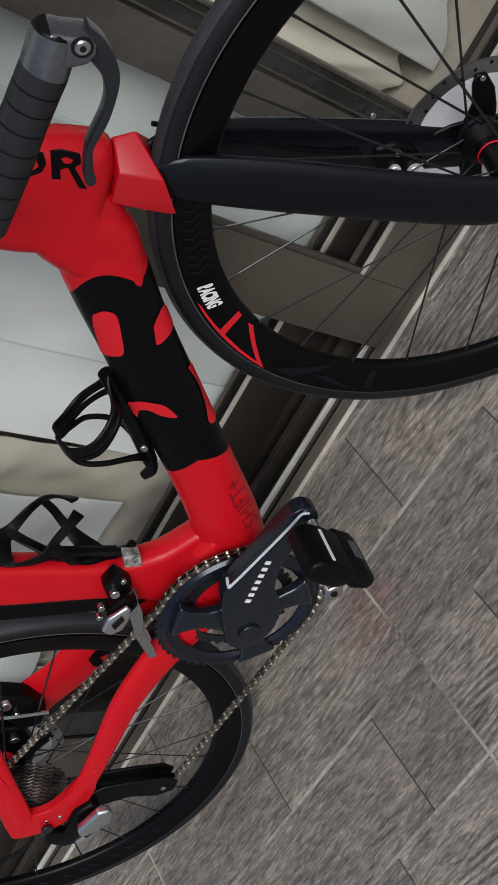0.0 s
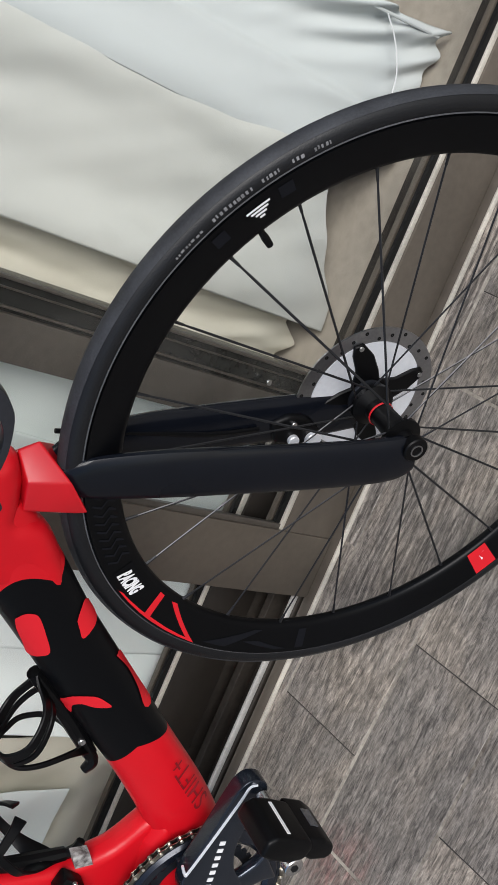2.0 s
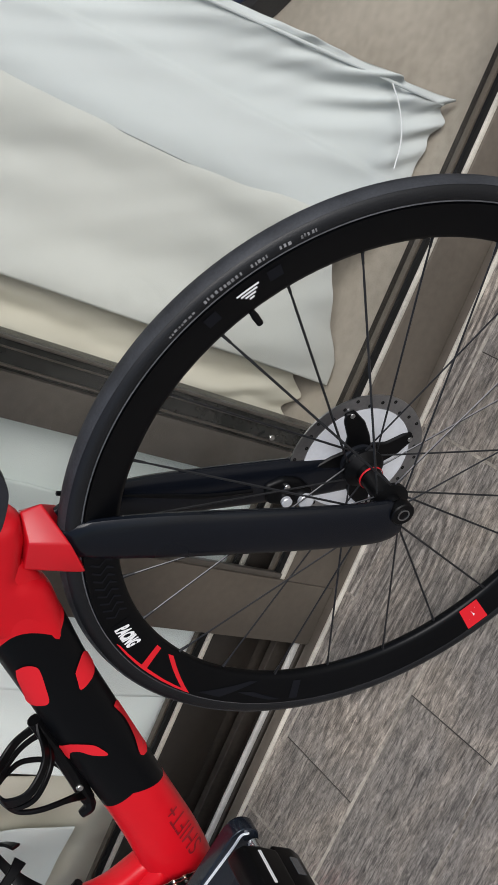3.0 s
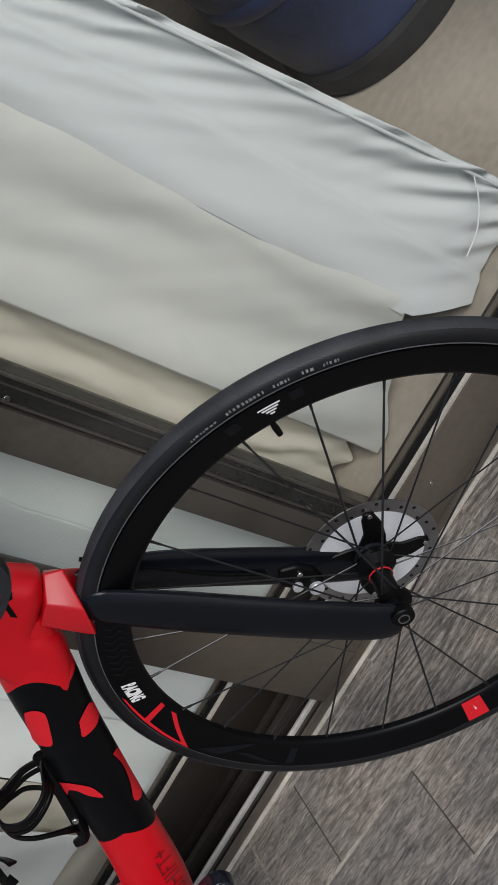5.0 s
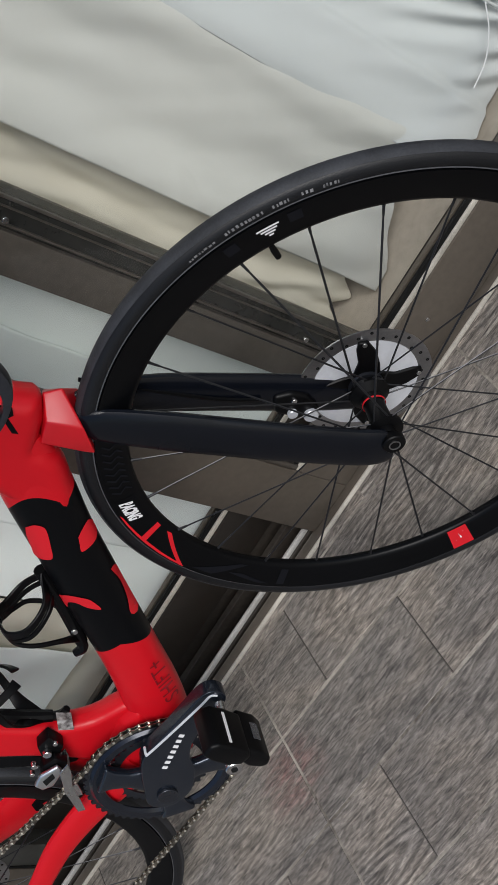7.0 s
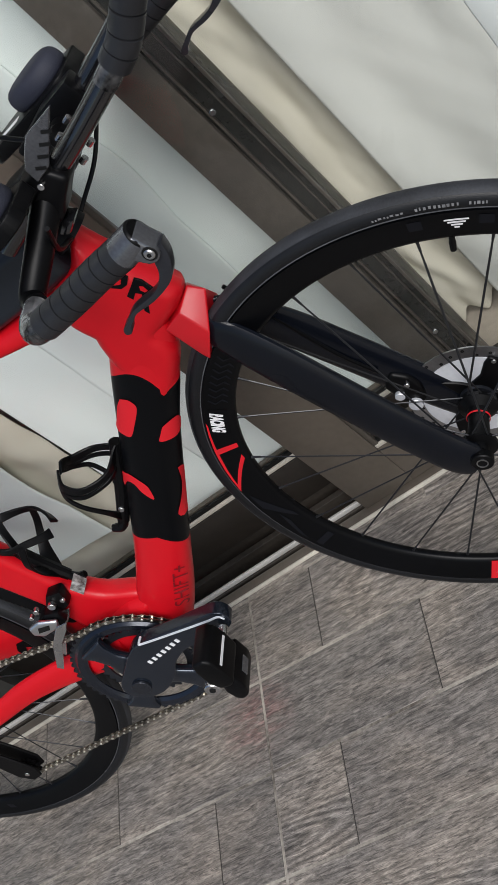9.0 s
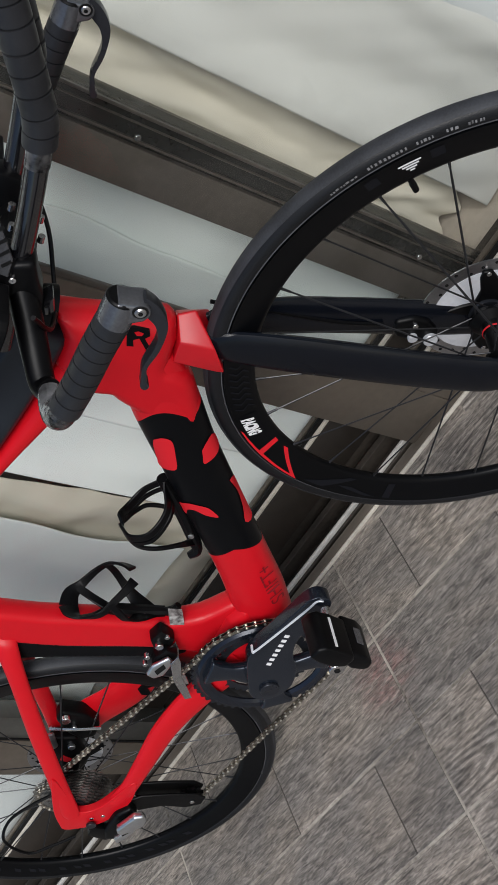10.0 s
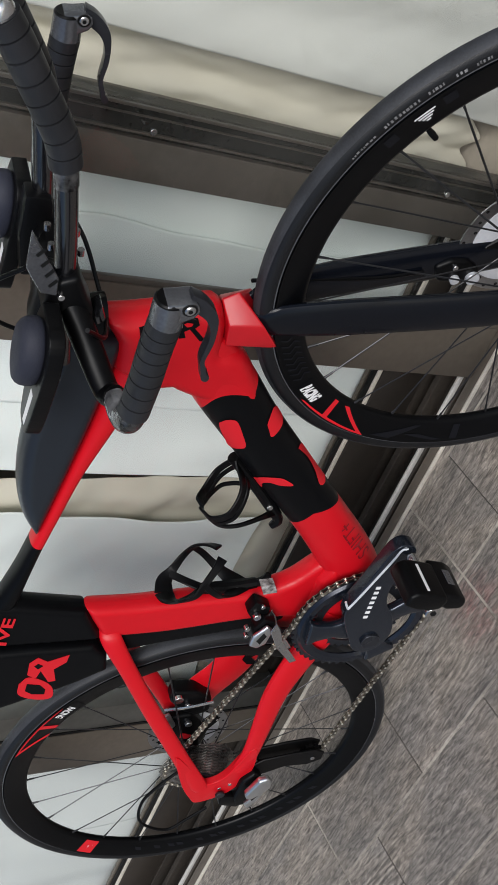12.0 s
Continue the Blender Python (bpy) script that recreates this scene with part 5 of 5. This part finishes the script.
part("cage_plate", slab([(-0.006, 0.400), (-0.026, 0.400), (-0.060, 0.374), (-0.092, 0.336), (-0.086, 0.328), (-0.070, 0.344), (-0.046, 0.370), (-0.018, 0.388)], -0.0590, -0.0572, 0.0005, 1), STEEL, fd, "silver outer cage plate")
part("cage_plate", slab([(-0.006, 0.400), (-0.026, 0.400), (-0.060, 0.374), (-0.092, 0.336), (-0.086, 0.328), (-0.070, 0.344), (-0.046, 0.370), (-0.018, 0.388)], -0.0350, -0.0335, 0.0005, 1), STEEL, fd, "silver inner cage plate")


def chain_path():
    pts = []
    R = 0.1040
    for i in range(40):
        a = radians(-93 + 195 * i / 39)
        pts.append((bx + R * math.cos(a), -0.0467, bz + R * math.sin(a)))
    for i in range(20):
        a = radians(95 + 120 * i / 19)
        pts.append((REAR + 0.0560 * math.cos(a), -0.0240, AXLE_Z + 0.0560 * math.sin(a)))
    for i in range(10):
        a = radians(120 - 150 * i / 9)
        pts.append((-0.394 + 0.019 * math.cos(a), -0.045, 0.252 + 0.019 * math.sin(a)))
    for i in range(10):
        a = radians(150 + 120 * i / 9)
        pts.append((-0.344 + 0.019 * math.cos(a), -0.045, 0.164 + 0.019 * math.sin(a)))
    return [Vector(p) for p in pts + pts[:1]]


def chain():
    ps = chain_path()
    ds = [0.0]
    for a, b in zip(ps, ps[1:]):
        ds.append(ds[-1] + (b - a).length)
    n = int(ds[-1] / 0.0127) // 2 * 2
    step = ds[-1] / n

    def at(d):
        d %= ds[-1]
        for i in range(len(ps) - 1):
            if ds[i + 1] >= d:
                return ps[i].lerp(ps[i + 1], (d - ds[i]) / max(1e-9, ds[i + 1] - ds[i]))
        return ps[-1]

    plates, rollers = bmesh.new(), bmesh.new()
    for k in range(n):
        a, b = at(k * step), at((k + 1) * step)
        t = (b - a).normalized()
        nn = Vector((-t.z, 0, t.x)).normalized()
        w = 0.0030 if k % 2 else 0.0021
        for s in (-1, 1):
            y = s * w
            prof = [(-0.0028, -0.0018), (-0.0012, -0.0038), (0.0012, -0.0036), (0.0063, -0.0024), (0.0115, -0.0036), (0.0139, -0.0038), (0.0155, -0.0018), (0.0155, 0.0018), (0.0139, 0.0038), (0.0115, 0.0036), (0.0063, 0.0024), (0.0012, 0.0036), (-0.0012, 0.0038), (-0.0028, 0.0018)]
            v0 = [plates.verts.new(a + t * p + nn * q + Vector((0, y - 0.0004, 0))) for p, q in prof]
            v1 = [plates.verts.new(a + t * p + nn * q + Vector((0, y + 0.0004, 0))) for p, q in prof]
            plates.faces.new(v0)
            plates.faces.new(v1[::-1])
            for i in range(len(prof)):
                j = (i + 1) % len(prof)
                plates.faces.new((v0[j], v0[i], v1[i], v1[j]))
        r0 = [rollers.verts.new(a + 0.0020 * (math.cos(q) * t + math.sin(q) * nn) + Vector((0, -0.0042, 0))) for q in (math.pi / 3 * j for j in range(6))]
        r1 = [rollers.verts.new(v.co + Vector((0, 0.0084, 0))) for v in r0]
        for i in range(6):
            rollers.faces.new((r0[i], r0[(i + 1) % 6], r1[(i + 1) % 6], r1[i]))
        rollers.faces.new(r0[::-1])
        rollers.faces.new(r1)
    return plates, rollers


plates, rollers = chain()
ch = part("chain", plates, material("oily_chain_plates", (0.42, 0.39, 0.33), 0.3, 1.0, vary=0.7, scale=300), bike, "oily steel chain", smooth=0)
part("chain_roller", rollers, CHAIN, ch, "bright pin ends", smooth=0)


# bottle cages ----------------------------------------------------------
def bottle_cage(base, d, lines, spine, lab):
    e = group("bottle_cage", bike, lab)
    d = Vector((d[0], 0, d[1])).normalized()
    n = Vector((-d.z, 0, d.x))
    if n.x * spine[2] < 0:
        n = -n
    b0 = Vector((base[0], 0, base[1]))

    def at(phi, h, r=0.037):
        return b0 + d * h + n * (0.041 - r * math.cos(radians(phi))) + Vector((0, 1, 0)) * r * math.sin(radians(phi))

    def band(pts, widths, bm=None):
        """A flat strap that lies on the bottle's round: rows of angle and height."""
        bm = bm or bmesh.new()
        rows = smooth_path([(*at(p, h), w) for (p, h), w in zip(pts, widths)], 6)
        rings = []
        for i, q in enumerate(rows):
            c = Vector(q[:3])
            t = (Vector(rows[min(i + 1, len(rows) - 1)][:3]) - Vector(rows[max(i - 1, 0)][:3])).normalized()
            axis_point = b0 + d * (c - b0).dot(d) + n * 0.041
            out = (c - axis_point).normalized()
            out = (out - t * out.dot(t)).normalized()
            wide = t.cross(out)
            hw = float(q[3]) / 2
            rings.append([c + wide * hw * a + out * 0.0019 * b for a, b in ((-1, -0.5), (-0.8, -1), (0.8, -1), (1, -0.5), (1, 0.5), (0.8, 1), (-0.8, 1), (-1, 0.5))])
        return rings_to_mesh(bm, rings)

    part("spine", tube([at(0, spine[0]) + n * 0.001, at(0, (spine[0] + spine[1]) / 2) - n * 0.002, at(0, spine[1]) + n * 0.001], [0.008, 0.010, 0.008], 10, 4, flat=1.0), BLACK_PLASTIC, e, "black spine")
    part("foot_tab", tube([at(0, spine[0]), at(0, spine[0] - 0.012) + n * 0.004, at(0, spine[0] - 0.016) + n * 0.016], [0.006, 0.007, 0.005], 8, 4), BLACK_PLASTIC, e)
    for s in (-1, 1):
        for ln in lines:
            part("arm", band([(s * p, h) for p, h, _ in ln], [w for _, _, w in ln]), BLACK_PLASTIC, e)
    part("bolt", disc(at(0, spine[0] + 0.03).x, -0.004, at(0, spine[0] + 0.03).z, 0.004, -0.011, 12), STEEL, e, "bright bolt head")
    return e


bottle_cage((0.147, 0.451), (0.645, 0.764),
            [[(0, 0.134, 0.022), (40, 0.111, 0.010), (90, 0.093, 0.010), (135, 0.084, 0.013), (160, 0.086, 0.019), (172, 0.088, 0.020)],
             [(0, 0.012, 0.012), (50, 0.047, 0.007), (95, 0.064, 0.006), (130, 0.069, 0.006), (155, 0.076, 0.008), (168, 0.084, 0.010)],
             [(0, 0.108, 0.012), (40, 0.098, 0.007), (90, 0.082, 0.006), (135, 0.075, 0.006), (160, 0.080, 0.009)]],
            (0.004, 0.142, -1), "black moulded bottle cage on the down tube")
bottle_cage((0.004, 0.428), (-0.273, 0.962),
            [[(0, 0.127, 0.026), (28, 0.123, 0.022), (50, 0.110, 0.013), (85, 0.093, 0.010), (120, 0.080, 0.010), (145, 0.066, 0.011), (164, 0.056, 0.014)],
             [(112, 0.084, 0.010), (85, 0.068, 0.010), (60, 0.054, 0.011), (30, 0.036, 0.018), (0, 0.018, 0.030)],
             [(42, 0.114, 0.011), (22, 0.092, 0.011), (0, 0.070, 0.014)]],
            (-0.006, 0.076, 1), "black moulded bottle cage on the seat tube")
part("sticker", slab([(0.0226, 0.4258), (0.0284, 0.4067), (0.0132, 0.3958), (0.0062, 0.4146)], -0.0180, -0.0050), STICKER, seat_tube, "small scuffed sticker")

# handlebar ---------------------------------------------------------------
bars = group("handlebar", bike, "black aero handlebar with taped horns, levers and extensions", STEER)
part("spacer", tube([(0.4035, 0, 0.790), (0.400, 0, 0.802), (0.394, 0, 0.820), (0.390, 0, 0.832)], [0.024, 0.023, 0.020, 0.020], 24, 3), BLACK_PLASTIC, bars, "black head spacer")
part("stem", aero([(0.372, 0, 0.842, 0.021, 0.018), (0.398, 0, 0.848, 0.023, 0.020), (0.430, 0, 0.856, 0.020, 0.019), (0.466, 0, 0.866, 0.022, 0.024), (0.480, 0, 0.870, 0.016, 0.022)], 20, 5, 2.6), BLACK_PLASTIC, bars, "black stem")
for y in (-0.014, 0.014):
    for z in (0.853, 0.883):
        part("faceplate_bolt", tube([(0.486, y, z - 0.004), (0.493, y, z - 0.002)], 0.0035, 10, 1), STEEL, bars)
part("base_bar", tube([(0.4487, 0.1377, 0.8546), (0.458, 0.105, 0.860), (0.465, 0.06, 0.866), (0.466, 0, 0.868), (0.456, -0.040, 0.856), (0.428, -0.088, 0.828), (0.412, -0.116, 0.812), (0.418, -0.130, 0.808)], [0.0118, 0.0122, 0.0135, 0.0150, 0.0148, 0.0140, 0.0130, 0.0124], 20, 6), BLACK_PLASTIC, bars, "glossy black base bar")


def taped(pts, r, wraps, depth=0.0011):
    """Wound tape: smooth bands with a narrow step where one lap ends."""
    rows = smooth_path(pts, 40)
    n = len(rows) - 1
    out, rs = [], []
    for w in range(wraps):
        for q, d in ((0.0, -1.8), (0.03, -1.8), (0.05, 0.1), (0.5, 0.2), (0.94, 0.1), (0.96, -1.8)):
            f = (w + q) / wraps * n
            a = int(min(f, n - 1))
            out.append(tuple(rows[a] + (rows[a + 1] - rows[a]) * (f - a)))
            rs.append(r + depth * d)
    out.append(tuple(rows[-1]))
    rs.append(r - depth)
    return tube(out, rs, 24, 1)


for s in (-1, 1):
    side = bars
    half = 0.222 if s < 0 else 0.166       # from the stem to the grip
    back = 0.0 if s < 0 else 0.015
    SIDE = Matrix.Translation((-0.0528, 0.0475, -0.0503)) if s < 0 else Matrix.Translation((-0.011, 0.018, -0.005))

    def grip(x, dy, z, *r):
        return (x - back, s * (half + dy), z, *r)

    part("worn_tape", tube([grip(0.470, -0.046, 0.858), grip(0.472, -0.022, 0.855), grip(0.484, -0.006, 0.856), grip(0.505, -0.001, 0.8595)], [0.0112, 0.0130, 0.0138, 0.0136], 20, 6), TAPE_SHINY, side, "worn shiny tape at the bend", SIDE)
    part("grip_tape", taped([grip(0.500, -0.0012, 0.8588), grip(0.545, 0.0002, 0.866), grip(0.585, 0.0005, 0.8735), grip(0.620, 0.0005, 0.8785)], 0.0152, 8, 0.0010), TAPE, side, "black wound grip tape", SIDE)
    hood = part("brake_hood", tube([grip(0.614, 0.0005, 0.8772), grip(0.622, 0.0005, 0.8790), grip(0.633, 0.0002, 0.8817), grip(0.6435, 0.0002, 0.8843)], [0.0146, 0.0152, 0.0148, 0.0142], 24, 5), HOOD, side, "smooth grey metal brake hood", SIDE)
    outer, inner = s * (half + 0.013), s * (half - 0.012)
    y0, y1 = sorted((outer, inner))
    part("hood_rim", tube([grip(0.6425, 0.0002, 0.8841), grip(0.6445, 0.0002, 0.8846), grip(0.6460, 0.0002, 0.8850)], [0.0140, 0.0136, 0.0120], 20, 2), BLACK_PLASTIC, hood, "black ragged rubber rim")
    part("pivot_lug", slab([(x - back, z) for x, z in ((0.6270, 0.8850), (0.6400, 0.8905), (0.6450, 0.8905), (0.6480, 0.8800), (0.6525, 0.8690), (0.6512, 0.8632), (0.6455, 0.8600), (0.6380, 0.8620), (0.6290, 0.8720))], y0, y1, 0.004, 3), HOOD, hood, "grey pivot lug")
    face = outer if s < 0 else inner
    part("bolt_recess", disc(0.6468 - back, face, 0.8708, 0.0066, face - 0.0010, 28), GASKET, hood, "dark recess round the bolt")
    part("pivot_bolt", disc(0.6468 - back, face, 0.8708, 0.0048, face - 0.0026, 24, None, 0.001), STEEL, hood, "bright pivot bolt")
    part("bolt_socket", disc(0.6468 - back, face - 0.0025, 0.8708, 0.0021, face - 0.0031, 6), GASKET, hood)
    blade = [(0.6570, 0.8708), (0.6530, 0.8568), (0.6430, 0.8425), (0.6310, 0.8345), (0.6080, 0.8280), (0.5862, 0.8263), (0.5770, 0.8215), (0.5700, 0.8172), (0.5655, 0.8122), (0.5602, 0.8132),
             (0.5612, 0.8185), (0.5680, 0.8222), (0.5838, 0.8300), (0.6045, 0.8330), (0.6148, 0.8352), (0.6238, 0.8395), (0.6329, 0.8478), (0.6384, 0.8590), (0.6440, 0.8680)]
    y0, y1 = sorted((s * (half + 0.0065), s * (half - 0.0055)))
    part("brake_lever", slab([(x - back, z) for x, z in arc(blade + blade[:1], 4)[:-1]], y0, y1, 0.0022, 3), LEVER, hood, "dark curved brake lever")
    ey, up = (-0.042, 0.0) if s < 0 else (0.052, 0.009)

    def bar(*pts):
        return [(x, ey, z + up) for x, z in pts]

    part("extension", tube(bar((0.370, 0.833), (0.450, 0.859), (0.510, 0.877), (0.560, 0.894), (0.606, 0.911)), 0.0108, 20, 6), GLOSS_BLACK, side, "glossy black extension")
    part("extension_tape", taped(bar((0.602, 0.9095), (0.625, 0.921), (0.650, 0.941), (0.673, 0.961), (0.699, 0.983), (0.719, 1.002)), 0.0150, 8, 0.0010), TAPE, side, "black wound tape on the extension")
    part("clear_tape", tube(bar((0.583, 0.9022), (0.594, 0.9064), (0.604, 0.9102)), 0.0114, 20, 3), TAPE_SHINY, side, "worn shiny tape end")
    part("end_plug", tube(bar((0.717, 1.000), (0.724, 1.006), (0.727, 1.009)), [0.0125, 0.0118, 0.008], 16, 2), STEEL, side, "bright end plug")
    part("extension_clamp", slab([(0.436, 0.842), (0.484, 0.850), (0.488, 0.886), (0.442, 0.880)], ey - 0.017, ey + 0.017, 0.005, 3), BLACK_PLASTIC, side, "black clamp")
    part("clamp_bolt", disc(0.470, ey - 0.017, 0.870, 0.0035, ey - 0.021, 10), STEEL, side)

    def plan(poly, z0, z1, bev):
        """An outline seen from above, (x, y), from z0 to z1."""
        bm = slab([(x, -y) for x, y in poly], z0, z1, bev, 4)
        for v in bm.verts:
            v.co = Vector((v.co.x, -v.co.z, v.co.y))
        return bm

    c = s * 0.092
    TILT = Matrix.Translation((-0.010, 0, -0.021) if s < 0 else (0.010, 0, -0.006)) @ Matrix.Translation((0.43, 0, 0.90)) @ Matrix.Rotation(radians(-9), 4, "Y") @ Matrix.Translation((-0.43, 0, -0.90))
    ring = [(0.434 + 0.040 * math.cos(a), c + 0.031 * math.sin(a) * (0.86 + 0.14 * math.cos(a))) for a in (2 * math.pi * i / 36 for i in range(36))]
    bm = bmesh.new()
    rings_to_mesh(bm, [[Vector((0.434 + (x - 0.434) * k, c + (y - c) * k, z)) for x, y in ring] for k, z in ((0.90, 0.900), (1.0, 0.905), (1.0, 0.911), (0.97, 0.916), (0.90, 0.920), (0.78, 0.923), (0.60, 0.9245), (0.20, 0.925))])
    part("arm_pad", bm, PAD, side, "navy foam arm pad", TILT, 70)
    cup = [(0.478, c + 0.024), (0.478, c - 0.024), (0.450, c - 0.036), (0.410, c - 0.034), (0.355, c - 0.026), (0.334, c - 0.016), (0.334, c + 0.010), (0.355, c + 0.018), (0.410, c + 0.030), (0.450, c + 0.034)]
    cup_ob = part("arm_cup", plan(arc(cup + cup[:1], 4)[:-1], 0.886, 0.9020, 0.0065), BLACK_PLASTIC, side, "black moulded arm cup", TILT)
    part("print_bars", plan([(0.392, c - 0.018), (0.392, c - 0.008), (0.342, c - 0.004), (0.342, c - 0.012)], 0.9018, 0.9026, 0), WHITE, cup_ob, "white print too small to read")
    part("riser", tube([(0.430, s * 0.070, 0.880), (0.440, s * 0.066, 0.870)], 0.012, 12, 1), DARK_METAL, side)
plate = [(0.5403, 0.9213), (0.4931, 0.8806), (0.4719, 0.8753), (0.4720, 0.8911), (0.4888, 0.9059), (0.4996, 0.9141)]
bracket = part("bracket", slab(plate, -0.063, -0.058, 0.001, 1), HOOD, bars, "grey slotted bracket plate")
for x, z in ((0.5205, 0.9090), (0.5095, 0.9010), (0.4985, 0.8935), (0.4875, 0.8865)):
    part("slot", slab([(x - 0.006, z - 0.001), (x + 0.003, z - 0.006), (x + 0.005, z - 0.0035), (x - 0.004, z + 0.0015)], -0.0640, -0.0625), GASKET, bracket, "dark slot")
part("computer_mount", slab([(0.5029, 0.9035), (0.5067, 0.8774), (0.4632, 0.8613), (0.4086, 0.8591), (0.4039, 0.8776), (0.4541, 0.8947)], 0.034, 0.060, 0.004, 2), BLACK_PLASTIC, bars, "black mounting block")
part("clamp_body", slab([(0.4839, 0.8795), (0.4963, 0.8599), (0.4738, 0.8448), (0.4600, 0.8330), (0.4350, 0.8240), (0.4279, 0.8572)], -0.060, -0.024, 0.006, 3), BLACK_PLASTIC, bars, "black clamp body")
part("clamp_band", slab([(0.4520, 0.8300), (0.4620, 0.8240), (0.4460, 0.8140), (0.4360, 0.8200)], -0.056, -0.034, 0.003, 2), GLOSS_BLACK, bars, "glossy black clamp band")
part("cable", tube([(0.480, -0.04, 0.905), (0.430, -0.02, 0.925), (0.375, 0.0, 0.905), (0.360, 0.0, 0.860), (0.372, 0.0, 0.830)], 0.0025, 8, 6), BLACK_PLASTIC, bars, "black cable")
part("cable", tube([(0.470, 0.10, 0.850), (0.440, 0.07, 0.815), (0.420, 0.03, 0.800), (0.405, 0.01, 0.790)], 0.0025, 8, 6), BLACK_PLASTIC, bars, "black cable")
part("cable", tube([(0.470, -0.10, 0.850), (0.436, -0.07, 0.815), (0.420, -0.03, 0.800), (0.405, -0.01, 0.790)], 0.0025, 8, 6), BLACK_PLASTIC, bars, "black cable")

# ---- terrace tiles, piece by piece ----
EDGE = Vector((-math.sin(radians(2.4)), math.cos(radians(2.4)), 0))      # across the sill, in the tiles' own axes


def cut_at_sill(bm):
    """Takes away what would reach past the front edge of the door sill."""
    r = bmesh.ops.bisect_plane(bm, geom=bm.verts[:] + bm.edges[:] + bm.faces[:], plane_co=EDGE * 0.2308, plane_no=EDGE, clear_outer=True)
    rim = [e for e in r["geom_cut"] if isinstance(e, bmesh.types.BMEdge)]
    if rim:
        bmesh.ops.holes_fill(bm, edges=rim)
    return bm


terrace = structure("floor_terrace", cut_at_sill(box(-1.866, 1.876, -1.174, 0.37, -0.0115, -0.0006)), PALE_GROUT, "grey wood-look tiles in rows with pale tan joints", TILES)
ROW, TILE = 0.1555, 0.6245
MID = {0: (0.127,), 1: (0.305,), 2: (0.127, 0.510), 3: (0.420,), -1: (0.360,)}
cache = {}


def plank(u0, u1, v0, v1, trimmed):
    c = ((u0 + u1) / 2, (v0 + v1) / 2)
    key = (round(u1 - u0, 3), round(v1 - v0, 3))
    if trimmed:
        bm = cut_at_sill(box(u0, u1, v0, v1, -0.008, 0.0, 0.0009, None, 1))
        if not bm.faces:
            bm.free()
            return
        bmesh.ops.translate(bm, verts=bm.verts, vec=(-c[0], -c[1], 0))
        me = finish(bm, "plank", PLANK, 0)
    else:
        if key not in cache:
            w, h = key
            cache[key] = finish(box(-w / 2, w / 2, -h / 2, h / 2, -0.008, 0.0, 0.0009, None, 1), "plank", PLANK, 0)
        me = cache[key]
    ob = new("plank", me)
    ob.parent = terrace
    ob.matrix_basis = pose(*c, 0)


rnd = random.Random(12)
score = bmesh.new()
for k in range(-1, 9):
    v1 = 0.2245 - ROW * k
    cuts = []
    for n in range(-3, 4):
        e = 0.005 + TILE * n
        mids = MID.get(k) or (rnd.choice((0.127, 0.210, 0.305, 0.420, 0.510)),)
        cuts += [(e, 0.0019)] + [(e + m, 0.0007) for m in mids]
        for m in mids:
            if k >= 0:
                box(e + m - 0.0008, e + m + 0.0008, v1 - ROW + 0.003, v1 - 0.003, -0.004, -0.0003, 0, score)
    cuts.sort()
    for (a, ga), (b, gb) in zip(cuts, cuts[1:]):
        plank(a + ga, b - gb, v1 - ROW + 0.0021, v1 - 0.0019, k <= 0)
part("score_line", cut_at_sill(score), GROUT, terrace, "thin dark lines scored across the tiles", smooth=0)
